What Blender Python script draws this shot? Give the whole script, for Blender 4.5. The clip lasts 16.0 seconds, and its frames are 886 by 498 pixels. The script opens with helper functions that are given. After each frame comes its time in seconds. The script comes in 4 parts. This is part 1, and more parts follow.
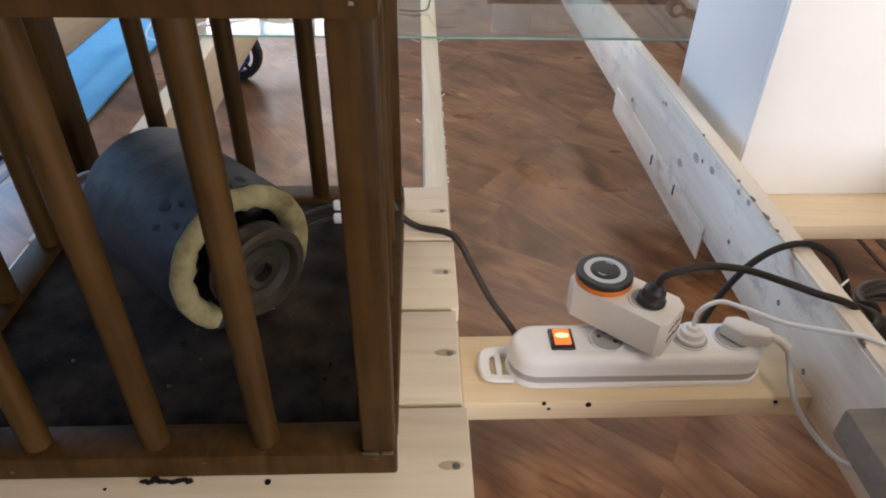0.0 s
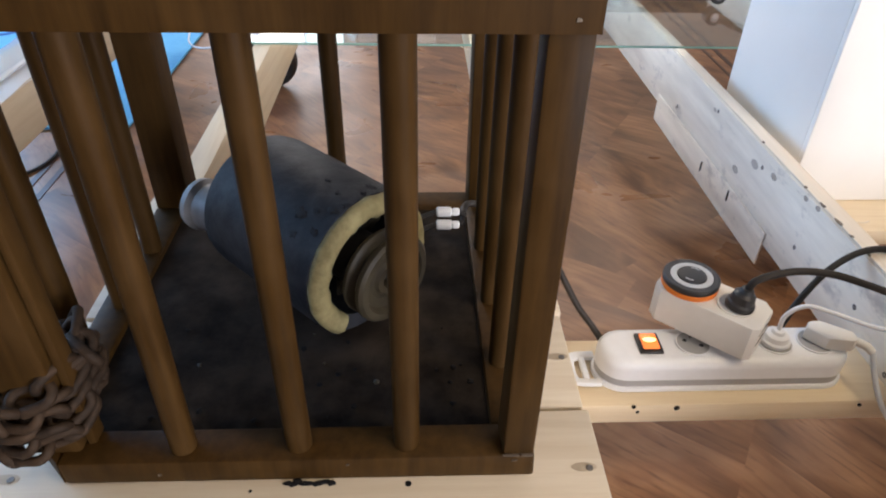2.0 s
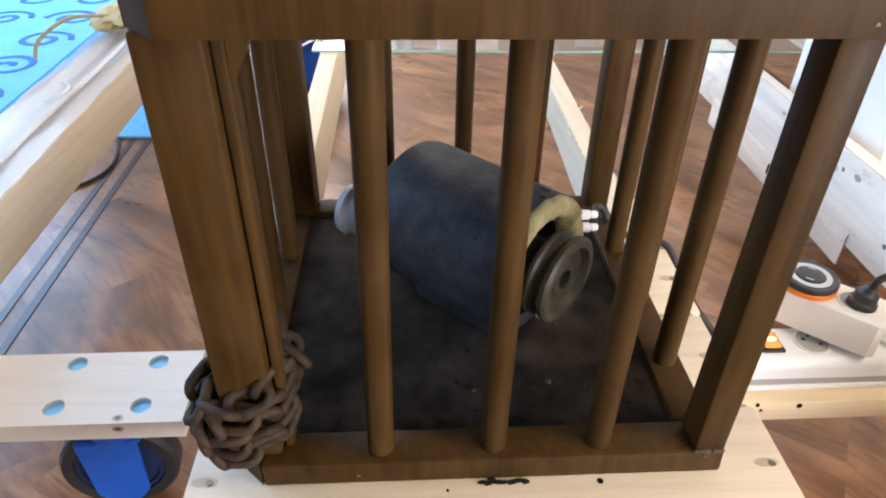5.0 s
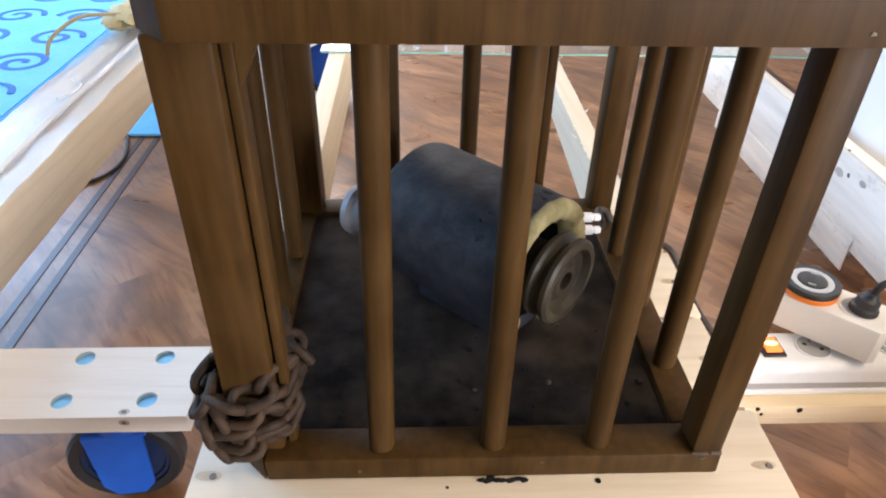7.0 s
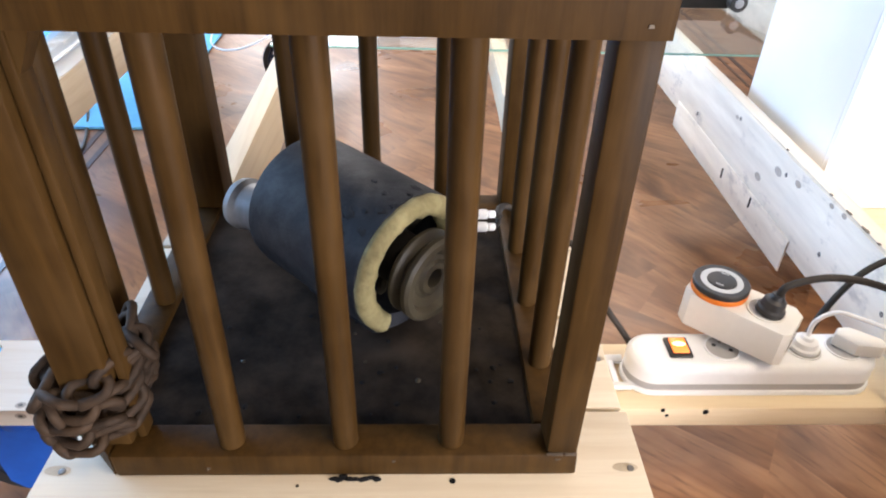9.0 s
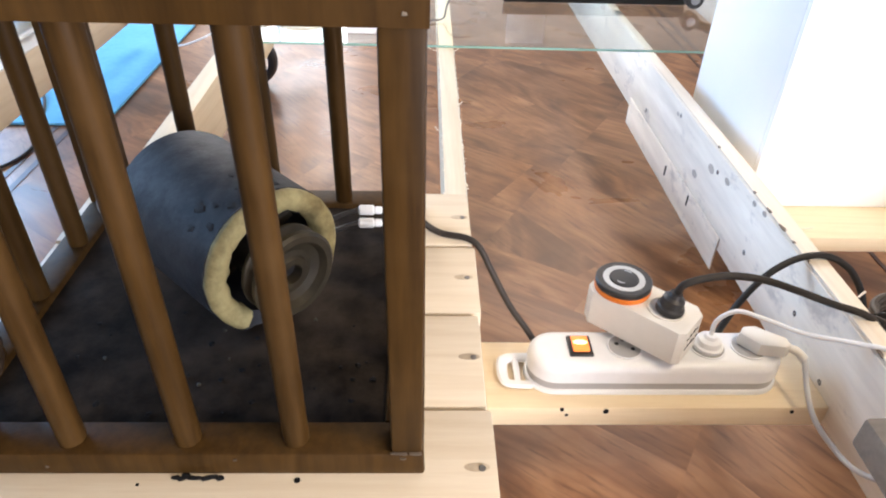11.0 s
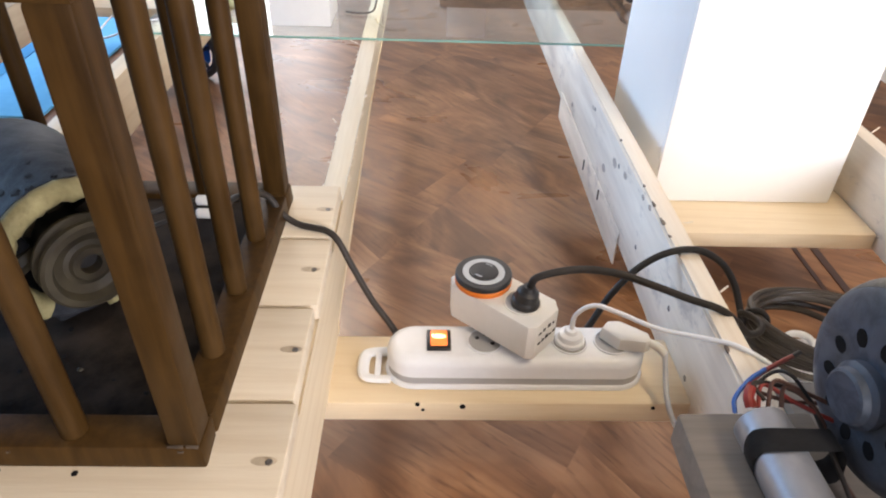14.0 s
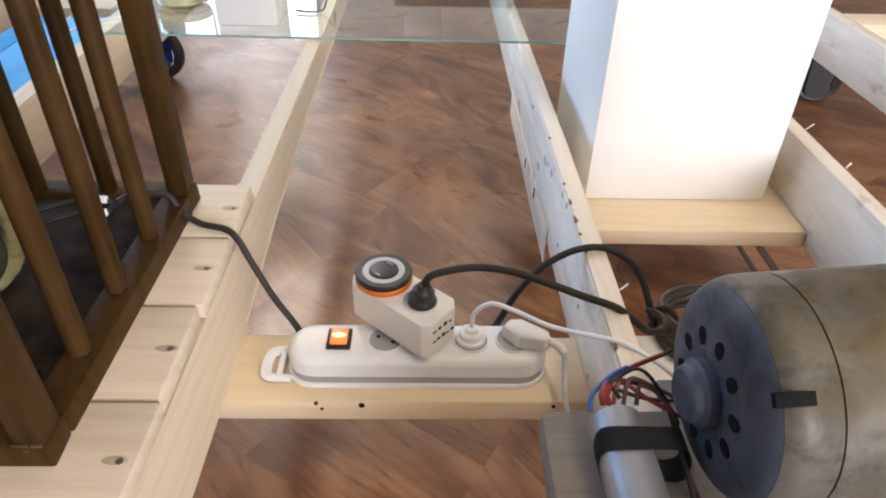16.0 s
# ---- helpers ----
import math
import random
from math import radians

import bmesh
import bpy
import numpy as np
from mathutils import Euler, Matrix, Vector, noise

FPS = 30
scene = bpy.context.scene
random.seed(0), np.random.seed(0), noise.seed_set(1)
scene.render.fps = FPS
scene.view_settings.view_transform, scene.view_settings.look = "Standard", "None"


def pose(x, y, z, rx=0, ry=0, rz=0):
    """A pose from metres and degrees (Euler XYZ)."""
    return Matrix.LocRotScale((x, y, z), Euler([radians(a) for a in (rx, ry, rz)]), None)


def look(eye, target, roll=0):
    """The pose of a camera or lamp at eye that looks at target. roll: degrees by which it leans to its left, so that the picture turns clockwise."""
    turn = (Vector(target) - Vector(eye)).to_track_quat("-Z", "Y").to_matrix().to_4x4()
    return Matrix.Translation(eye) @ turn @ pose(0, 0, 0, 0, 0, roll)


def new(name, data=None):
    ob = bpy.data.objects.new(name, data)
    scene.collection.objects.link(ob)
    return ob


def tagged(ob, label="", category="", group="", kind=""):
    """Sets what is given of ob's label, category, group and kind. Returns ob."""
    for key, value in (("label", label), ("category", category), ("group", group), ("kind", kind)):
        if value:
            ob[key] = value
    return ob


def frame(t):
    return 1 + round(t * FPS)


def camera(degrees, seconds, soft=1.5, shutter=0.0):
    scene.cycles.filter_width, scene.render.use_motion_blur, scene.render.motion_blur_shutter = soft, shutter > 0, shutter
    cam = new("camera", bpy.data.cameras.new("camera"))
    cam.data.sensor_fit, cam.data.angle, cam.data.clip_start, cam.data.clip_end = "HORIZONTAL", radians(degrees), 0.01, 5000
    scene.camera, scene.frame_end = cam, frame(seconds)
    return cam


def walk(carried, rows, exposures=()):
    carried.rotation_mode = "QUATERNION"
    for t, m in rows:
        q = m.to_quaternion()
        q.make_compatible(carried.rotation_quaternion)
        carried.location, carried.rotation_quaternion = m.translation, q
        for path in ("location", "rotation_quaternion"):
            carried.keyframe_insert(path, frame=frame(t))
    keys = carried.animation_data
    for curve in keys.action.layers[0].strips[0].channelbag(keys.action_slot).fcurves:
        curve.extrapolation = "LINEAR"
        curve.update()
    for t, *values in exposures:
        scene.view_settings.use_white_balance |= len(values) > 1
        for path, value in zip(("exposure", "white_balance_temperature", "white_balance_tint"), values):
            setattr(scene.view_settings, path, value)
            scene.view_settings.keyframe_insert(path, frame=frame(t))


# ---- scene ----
cam = camera(67.3, 16.0, 2.0)
METRES, EYE, TILT, LEAN, TURN = 0.8, 0.75, 0.0, 0.0, -2.5
ROWS = [
    (0.0, 0.0, 0.0, 0.0, 0.63, -36.32, -0.86),
    (0.5, -0.0327, -0.0034, 0.0023, 0.8, -36.15, -0.85),
    (1.0, -0.0681, -0.0072, 0.0049, 0.67, -36.08, -0.96),
    (1.5, -0.0991, -0.0089, 0.0059, 0.68, -35.97, -1.16),
    (2.0, -0.1329, -0.0125, 0.0071, 0.35, -35.86, -0.98),
    (2.5, -0.1681, -0.0165, 0.0084, 0.23, -35.9, -0.97),
    (3.0, -0.2038, -0.0188, 0.0073, -0.05, -35.84, -0.93),
    (3.5, -0.2334, -0.0191, 0.0075, -0.15, -35.65, -0.94),
    (4.0, -0.2663, -0.0198, 0.0082, -0.35, -35.44, -0.76),
    (4.5, -0.2944, -0.0221, 0.0069, -0.45, -35.39, -0.85),
    (5.1, -0.3267, -0.0254, 0.008, -0.4773, -35.277, -0.8186),
    (5.7, -0.3464, -0.0301, 0.0108, -0.2749, -35.2321, -0.8399),
    (6.4, -0.3456, -0.0338, 0.0134, 0.0999, -35.2299, -0.9462),
    (7.0, -0.318, -0.0326, 0.0128, 0.41, -35.24, -1.12),
    (7.5, -0.2849, -0.0286, 0.0101, 0.67, -35.16, -1.37),
    (8.0, -0.2476, -0.0257, 0.0083, 0.85, -35.25, -1.48),
    (8.5, -0.2107, -0.024, 0.0094, 0.95, -35.38, -1.52),
    (9.0, -0.1738, -0.0234, 0.0094, 1.08, -35.5, -1.39),
    (9.5, -0.1395, -0.0215, 0.0073, 1.18, -35.59, -1.4),
    (10.3, -0.0793, -0.0174, 0.0055, 1.3139, -35.6663, -1.3568),
    (11.2, -0.0097, -0.011, 0.0033, 1.3996, -35.6188, -1.4109),
    (12.0, 0.0458, -0.0081, 0.0014, 1.49, -35.57, -1.52),
    (12.5, 0.0746, -0.0087, 0.0007, 1.65, -35.54, -1.72),
    (13.0, 0.1084, -0.0078, -0.0008, 1.64, -35.55, -1.68),
    (13.5, 0.1424, -0.0038, -0.0034, 1.64, -35.67, -1.6),
    (14.0, 0.1799, 0.0008, -0.0054, 1.73, -35.85, -1.48),
    (14.5, 0.2149, 0.0036, -0.0047, 1.98, -35.85, -1.35),
    (15.0, 0.2527, 0.0054, -0.0039, 2.01, -35.86, -1.28),
    (15.5, 0.2854, 0.0063, -0.0048, 2.01, -35.89, -1.33),
    (16.0, 0.3245, 0.0067, -0.0048, 1.84, -35.91, -1.17),
]
EXPOSURES = [(0.0, -0.86), (1.5, -0.70), (2.5, -0.42), (3.5, -0.14), (4.5, 0.02), (7.0, 0.08), (9.0, 0.18), (12.0, 0.0), (14.0, -0.31), (16.0, -0.54)]
walk(cam, [(t, pose(0, 0, EYE, TILT, LEAN, TURN) @ pose(METRES * x, METRES * y, METRES * z, 90 + pitch, roll, yaw)) for t, x, y, z, yaw, pitch, roll in ROWS], EXPOSURES)

# ---- light: north and west windows; an added south fill, three added warm overhead fills
world = bpy.data.worlds.new("world")
scene.world = world
world.use_nodes = True
sky = world.node_tree.nodes.new("ShaderNodeTexSky")
sky.sky_type, sky.sun_disc, sky.sun_elevation, sky.sun_rotation = "NISHITA", False, radians(35), radians(200)
world.node_tree.links.new(sky.outputs[0], world.node_tree.nodes["Background"].inputs[0])
world.node_tree.nodes["Background"].inputs[1].default_value = 0.1


def area(name, eye, target, sx, sy, watts, colour):
    data = bpy.data.lights.new(name, "AREA")
    data.shape, data.size, data.size_y, data.energy, data.color = "RECTANGLE", sx, sy, watts, colour
    ob = new(name, data)
    ob.matrix_world = look(eye, target)
    return ob


area("window_light_north", (-1.05, 4.9, 1.4), (-0.6, 0.5, 0.4), 0.95, 1.8, 30, (0.97, 0.96, 1.0))
area("window_light_west", (-3.4, 2.2, 1.6), (0.0, 0.9, 0.3), 4.0, 1.4, 205, (0.39, 0.63, 1.0))
# added fill, low so that it brightens the pedestal's front more than the deck
area("window_light_south", (2.1, -2.45, 1.0), (0.7, 0.9, 0.4), 1.5, 1.4, 222, (0.955, 0.935, 1.0))
# added lamps without fixtures: one warms the front, two lift the far floor
area("ceiling_light_warm", (1.15, -0.25, 2.4), (0.7, 0.9, 0.4), 0.5, 0.5, 34, (1.0, 0.79, 0.52))
area("ceiling_light_far", (-0.7, 3.5, 2.42), (-0.4, 2.6, 0.0), 0.5, 0.5, 50, (1.0, 0.87, 0.76))
area("ceiling_light_far", (1.15, 3.3, 2.42), (0.5, 1.8, 0.0), 1.8, 1.2, 38, (1.0, 0.87, 0.78))


# ---- materials
def material(name, build, rough=0.6, metal=0.0):
    m = bpy.data.materials.new(name)
    m.use_nodes = True
    nt = m.node_tree
    bsdf = nt.nodes["Principled BSDF"]
    bsdf.inputs["Roughness"].default_value, bsdf.inputs["Metallic"].default_value = rough, metal
    build(nt, bsdf)
    return m


def node(nt, kind, **inputs):
    n = nt.nodes.new("ShaderNode" + kind)
    for key, value in inputs.items():
        n.inputs[key.replace("_", " ")].default_value = value
    return n


def coords(nt, scale=(1, 1, 1), rot=(0, 0, 0), shift=True):
    """Object coordinates, scaled; each piece is shifted by its own random number."""
    tc = node(nt, "TexCoord")
    mp = node(nt, "Mapping", Scale=scale, Rotation=rot)
    if shift:
        info = node(nt, "ObjectInfo")
        add = node(nt, "VectorMath")
        mul = node(nt, "VectorMath")
        mul.operation = "SCALE"
        mul.inputs[0].default_value = (7.3, 5.1, 3.7)
        nt.links.new(info.outputs["Random"], mul.inputs["Scale"])
        nt.links.new(tc.outputs["Object"], add.inputs[0])
        nt.links.new(mul.outputs[0], add.inputs[1])
        nt.links.new(add.outputs[0], mp.inputs["Vector"])
    else:
        nt.links.new(tc.outputs["Object"], mp.inputs["Vector"])
    return mp.outputs[0]


def ramp(nt, source, stops):
    r = node(nt, "ValToRGB")
    el = r.color_ramp.elements
    while len(el) < len(stops):
        el.new(0.5)
    for e, (pos, col) in zip(el, stops):
        e.position, e.color = pos, (*col, 1)
    nt.links.new(source, r.inputs[0])
    return r.outputs[0]


def noise_tex(nt, vec, scale, detail=4, rough=0.55, distort=0.0):
    n = node(nt, "TexNoise", Scale=scale, Detail=detail, Roughness=rough, Distortion=distort)
    nt.links.new(vec, n.inputs["Vector"])
    return n.outputs["Fac"]


def mix(nt, fac, a, b, mode="MIX"):
    m = node(nt, "MixRGB")
    m.blend_type = mode
    for sock, v in zip(m.inputs, (fac, a, b)):
        if hasattr(v, "is_output"):
            nt.links.new(v, sock)
        elif isinstance(v, tuple):
            sock.default_value = (*v, 1)
        else:
            sock.default_value = v
    return m.outputs[0]


def bump(nt, bsdf, height, strength=0.3, distance=0.002):
    b = node(nt, "Bump", Strength=strength, Distance=distance)
    nt.links.new(height, b.inputs["Height"])
    nt.links.new(b.outputs[0], bsdf.inputs["Normal"])


def pine(axis, light, dark, knots=True, stain=0.35):
    """Sawn softwood with the grain along the given axis."""
    squeeze = [1.0, 1.0, 1.0]
    squeeze[axis] = 0.055

    def build(nt, bsdf):
        vec = coords(nt, tuple(squeeze))
        rings = node(nt, "TexWave", Scale=22.0, Distortion=5.0, Detail=3.0, Detail_Scale=1.6)
        rings.bands_direction = "DIAGONAL"
        nt.links.new(vec, rings.inputs["Vector"])
        fine = noise_tex(nt, vec, 260, 5, 0.6)
        broad = noise_tex(nt, coords(nt), 6, 3)
        mid = tuple((a + b) / 2 for a, b in zip(light, dark))
        col = ramp(nt, rings.outputs["Fac"], [(0.0, light), (0.6, light), (1.0, tuple(0.74 * a + 0.26 * b for a, b in zip(light, dark)))])
        col = mix(nt, 0.22, col, ramp(nt, fine, [(0.35, dark), (0.65, light)]))
        col = mix(nt, ramp(nt, broad, [(0.42, (0, 0, 0)), (0.72, (stain, stain, stain))]), col, mid)
        if knots:
            v = node(nt, "TexVoronoi", Scale=7.0)
            sq = [1.0, 1.0, 1.0]
            sq[axis] = 0.6
            nt.links.new(coords(nt, tuple(sq)), v.inputs["Vector"])
            spot = ramp(nt, v.outputs["Distance"], [(0.05, (1, 1, 1)), (0.1, (0.45, 0.45, 0.45)), (0.13, (0, 0, 0))])
            col = mix(nt, spot, col, (0.16, 0.085, 0.04))
        nt.links.new(col, bsdf.inputs["Base Color"])
        bump(nt, bsdf, fine, 0.25, 0.0012)
    return build


PINE_L, PINE_D = (0.64, 0.56, 0.435), (0.47, 0.365, 0.24)
M_pine_x = material("pine_along_x", pine(0, PINE_L, PINE_D), 0.55)
M_pine_y = material("pine_along_y", pine(1, PINE_L, PINE_D), 0.55)
M_pine_pale = material("pale_pine", pine(1, (0.82, 0.74, 0.62), (0.62, 0.5, 0.36)), 0.6)
M_deal_x = material("warm_deal", pine(0, (0.8, 0.67, 0.47), (0.64, 0.48, 0.29), False), 0.5)


def limed(nt, bsdf):
    vec = coords(nt, (1, 0.12, 1), shift=False)
    streak = noise_tex(nt, vec, 30, 5, 0.6)
    scuff = noise_tex(nt, coords(nt, (1, 0.5, 1), shift=False), 22, 6, 0.7)
    col = ramp(nt, streak, [(0.3, (0.66, 0.59, 0.50)), (0.7, (0.88, 0.81, 0.70))])
    col = mix(nt, ramp(nt, scuff, [(0.57, (0, 0, 0)), (0.68, (0.6, 0.6, 0.6))]), col, (0.36, 0.32, 0.3))
    nt.links.new(col, bsdf.inputs["Base Color"])
    bump(nt, bsdf, scuff, 0.3)


M_limed = material("white_smeared_pine", limed, 0.6)


def dark_wood(nt, bsdf):
    bsdf.inputs["Specular IOR Level"].default_value = 0.1
    vec = coords(nt, (1, 1, 0.08))
    grain = noise_tex(nt, vec, 120, 5, 0.6)
    wear = noise_tex(nt, coords(nt), 14, 4, 0.6)
    col = ramp(nt, grain, [(0.25, (0.0225, 0.0112, 0.0032)), (0.75, (0.061, 0.0308, 0.0082))])
    col = mix(nt, ramp(nt, wear, [(0.45, (0, 0, 0)), (0.75, (0.55, 0.55, 0.55))]), col, (0.077, 0.0415, 0.0135))
    nt.links.new(col, bsdf.inputs["Base Color"])
    nt.links.new(ramp(nt, wear, [(0.3, (0.38, 0.38, 0.38)), (0.7, (0.6, 0.6, 0.6))]), bsdf.inputs["Roughness"])
    bump(nt, bsdf, grain, 0.2, 0.001)


M_cage = material("dark_stained_wood", dark_wood, 0.5)


def speckle(light, dark, scale, bumpy=0.3, lo=0.35, hi=0.65, spec=0.5):
    def build(nt, bsdf):
        bsdf.inputs["Specular IOR Level"].default_value = spec
        vec = coords(nt)
        a = noise_tex(nt, vec, scale, 6, 0.65)
        b = noise_tex(nt, vec, scale * 0.17, 3)
        col = mix(nt, 0.5, ramp(nt, a, [(lo, dark), (hi, light)]), ramp(nt, b, [(0.35, dark), (0.65, light)]))
        nt.links.new(col, bsdf.inputs["Base Color"])
        bump(nt, bsdf, a, bumpy, 0.0015)
    return build


M_dirt = material("dirty_base_board", speckle((0.046, 0.036, 0.029), (0.004, 0.0032, 0.003), 30, 0.7, spec=0.06), 0.85)
M_slate = material("slate_blue_rubber", speckle((0.034, 0.036, 0.042), (0.003, 0.0045, 0.010), 44, 1.0, 0.42, 0.6, spec=0.25), 0.6)
M_foam = material("yellowed_foam", speckle((0.44, 0.385, 0.19), (0.13, 0.10, 0.04), 40, 0.9, 0.36, 0.6), 0.8)
M_brass = material("dull_brass_plastic", speckle((0.06, 0.05, 0.03), (0.016, 0.013, 0.010), 34, 0.4, spec=0.3), 0.5)
M_black = material("black_plastic", speckle((0.022, 0.022, 0.024), (0.012, 0.012, 0.013), 80, 0.1), 0.42)
M_rust = material("rusty_iron", speckle((0.06, 0.036, 0.021), (0.014, 0.009, 0.006), 110, 0.6, spec=0.25), 0.7, 0.2)
M_white = material("white_plastic", speckle((0.82, 0.84, 0.87), (0.76, 0.78, 0.81), 60, 0.05), 0.35)
M_white2 = material("off_white_plastic", speckle((0.76, 0.74, 0.69), (0.7, 0.68, 0.63), 60, 0.05), 0.4)
M_grey = material("grey_plastic", speckle((0.4, 0.4, 0.41), (0.36, 0.36, 0.37), 60, 0.05), 0.45)
M_greyed = material("greyish_white_lead", speckle((0.6, 0.61, 0.62), (0.54, 0.55, 0.56), 60, 0.05), 0.35)
M_recess = material("grey_socket_recess", speckle((0.42, 0.42, 0.42), (0.36, 0.36, 0.36), 60, 0.05), 0.4)
M_orange = material("orange_plastic", speckle((0.75, 0.2, 0.02), (0.65, 0.16, 0.015), 60, 0.05), 0.4)
M_dial = material("dial_grey", speckle((0.5, 0.52, 0.54), (0.44, 0.46, 0.48), 60, 0.05), 0.4)
M_cable = material("black_rubber_cable", speckle((0.018, 0.016, 0.015), (0.01, 0.009, 0.009), 60, 0.1, spec=0.3), 0.5)
M_cable_brown = material("dusty_black_cable", speckle((0.036, 0.029, 0.024), (0.016, 0.013, 0.011), 60, 0.1, spec=0.3), 0.55)
M_cable_dusty = material("greyed_dusty_cable", speckle((0.06, 0.048, 0.038), (0.022, 0.018, 0.014), 60, 0.1, spec=0.5), 0.42)
M_stringer = material("honey_pine", pine(1, (0.68, 0.585, 0.43), (0.5, 0.385, 0.24)), 0.55)
M_red = material("red_wire", speckle((0.3, 0.03, 0.02), (0.2, 0.02, 0.015), 90, 0.1), 0.45)
M_blue = material("blue_wire", speckle((0.03, 0.12, 0.45), (0.02, 0.09, 0.35), 90, 0.1), 0.45)
M_brown = material("brown_wire", speckle((0.12, 0.05, 0.03), (0.07, 0.03, 0.02), 90, 0.1), 0.5)
M_tape = material("black_cloth_tape", speckle((0.025, 0.024, 0.026), (0.008, 0.008, 0.009), 120, 0.6), 0.8)
M_alu = material("brushed_aluminium", speckle((0.42, 0.43, 0.46), (0.3, 0.31, 0.34), 40, 0.05), 0.4, 0.65)


def worn_paint(base, dark, rust, amount):
    """Old enamel: mottled, scratched, with rusty blotches."""
    def build(nt, bsdf):
        bsdf.inputs["Specular IOR Level"].default_value = 0.35
        vec = coords(nt)
        fine = noise_tex(nt, vec, 190, 5, 0.7)
        mid = noise_tex(nt, vec, 30, 6, 0.65, 0.6)
        broad = noise_tex(nt, coords(nt, (0.5, 1, 1)), 13, 5, 0.6, 0.4)
        col = ramp(nt, mid, [(0.34, dark), (0.6, base)])
        col = mix(nt, ramp(nt, broad, [(0.46, (0, 0, 0)), (0.66, (amount, amount, amount))]), col, rust)
        col = mix(nt, ramp(nt, fine, [(0.6, (0, 0, 0)), (0.75, (0.45, 0.45, 0.45))]), col, dark)
        nt.links.new(col, bsdf.inputs["Base Color"])
        nt.links.new(ramp(nt, mid, [(0.35, (0.62, 0.62, 0.62)), (0.65, (0.4, 0.4, 0.4))]), bsdf.inputs["Roughness"])
        bump(nt, bsdf, fine, 0.25, 0.001)
    return build


M_motor = material("grey_painted_iron", worn_paint((0.062, 0.083, 0.122), (0.026, 0.034, 0.05), (0.075, 0.07, 0.058), 0.5), 0.5)
M_motor_body = material("worn_rusty_grey_iron", worn_paint((0.115, 0.109, 0.094), (0.046, 0.04, 0.03), (0.098, 0.071, 0.027), 0.85), 0.55)
M_old_wood = material("weathered_grey_wood", pine(0, (0.21, 0.18, 0.15), (0.10, 0.086, 0.07), False), 0.75)
M_castor_blue = material("blue_enamelled_steel", speckle((0.012, 0.09, 0.42), (0.008, 0.065, 0.33), 60, 0.1), 0.35)
M_navy = material("navy_plastic", speckle((0.012, 0.022, 0.06), (0.008, 0.014, 0.04), 60, 0.1), 0.4)
# mid grey of the unseen walls, set by how much light they bounce
M_wall = material("unseen_wall_grey", speckle((0.5, 0.47, 0.43), (0.46, 0.43, 0.39), 9, 0.1), 0.8)
M_box = material("white_painted_board", speckle((0.89, 0.88, 0.85), (0.85, 0.84, 0.81), 7, 0.08), 0.55)
M_paper = material("white_paper", speckle((0.85, 0.85, 0.84), (0.8, 0.8, 0.79), 40, 0.1), 0.7)
M_nail = material("dull_steel", speckle((0.25, 0.24, 0.23), (0.1, 0.09, 0.08), 200, 0.2), 0.4, 0.7)
M_cap = material("dull_pale_zinc", speckle((0.3, 0.31, 0.33), (0.16, 0.165, 0.18), 60, 0.2), 0.5, 0.3)
M_ink = material("black_ink", speckle((0.012, 0.012, 0.013), (0.007, 0.007, 0.008), 80, 0.0, spec=0.1), 0.8)
M_dust_cloth = material("khaki_cloth", speckle((0.5, 0.45, 0.27), (0.36, 0.31, 0.17), 60, 0.6), 0.85)


def glow(nt, bsdf):
    bsdf.inputs["Base Color"].default_value = (1.0, 0.3, 0.08, 1)
    bsdf.inputs["Emission Color"].default_value = (1.0, 0.22, 0.04, 1)
    bsdf.inputs["Emission Strength"].default_value = 0.9


def glow_core(nt, bsdf):
    bsdf.inputs["Base Color"].default_value = (1.0, 0.6, 0.3, 1)
    bsdf.inputs["Emission Color"].default_value = (1.0, 0.6, 0.28, 1)
    bsdf.inputs["Emission Strength"].default_value = 3.0


M_lamp_red = material("lit_orange_switch", glow, 0.25)
M_lamp_core = material("lit_switch_core", glow_core, 0.25)


def clear(nt, bsdf):
    bsdf.inputs["Base Color"].default_value = (0.9, 0.97, 0.95, 1)
    bsdf.inputs["Transmission Weight"].default_value = 1.0
    bsdf.inputs["IOR"].default_value = 1.48


M_glass = material("clear_glass", clear, 0.02)


def film_mat(nt, bsdf):
    bsdf.inputs["Base Color"].default_value = (0.95, 0.95, 0.93, 1)
    bsdf.inputs["Transmission Weight"].default_value = 0.75
    bsdf.inputs["IOR"].default_value = 1.3
    bump(nt, bsdf, noise_tex(nt, coords(nt, (1, 0.3, 1)), 40, 4), 0.5, 0.004)


M_film = material("clear_plastic_film", film_mat, 0.3)


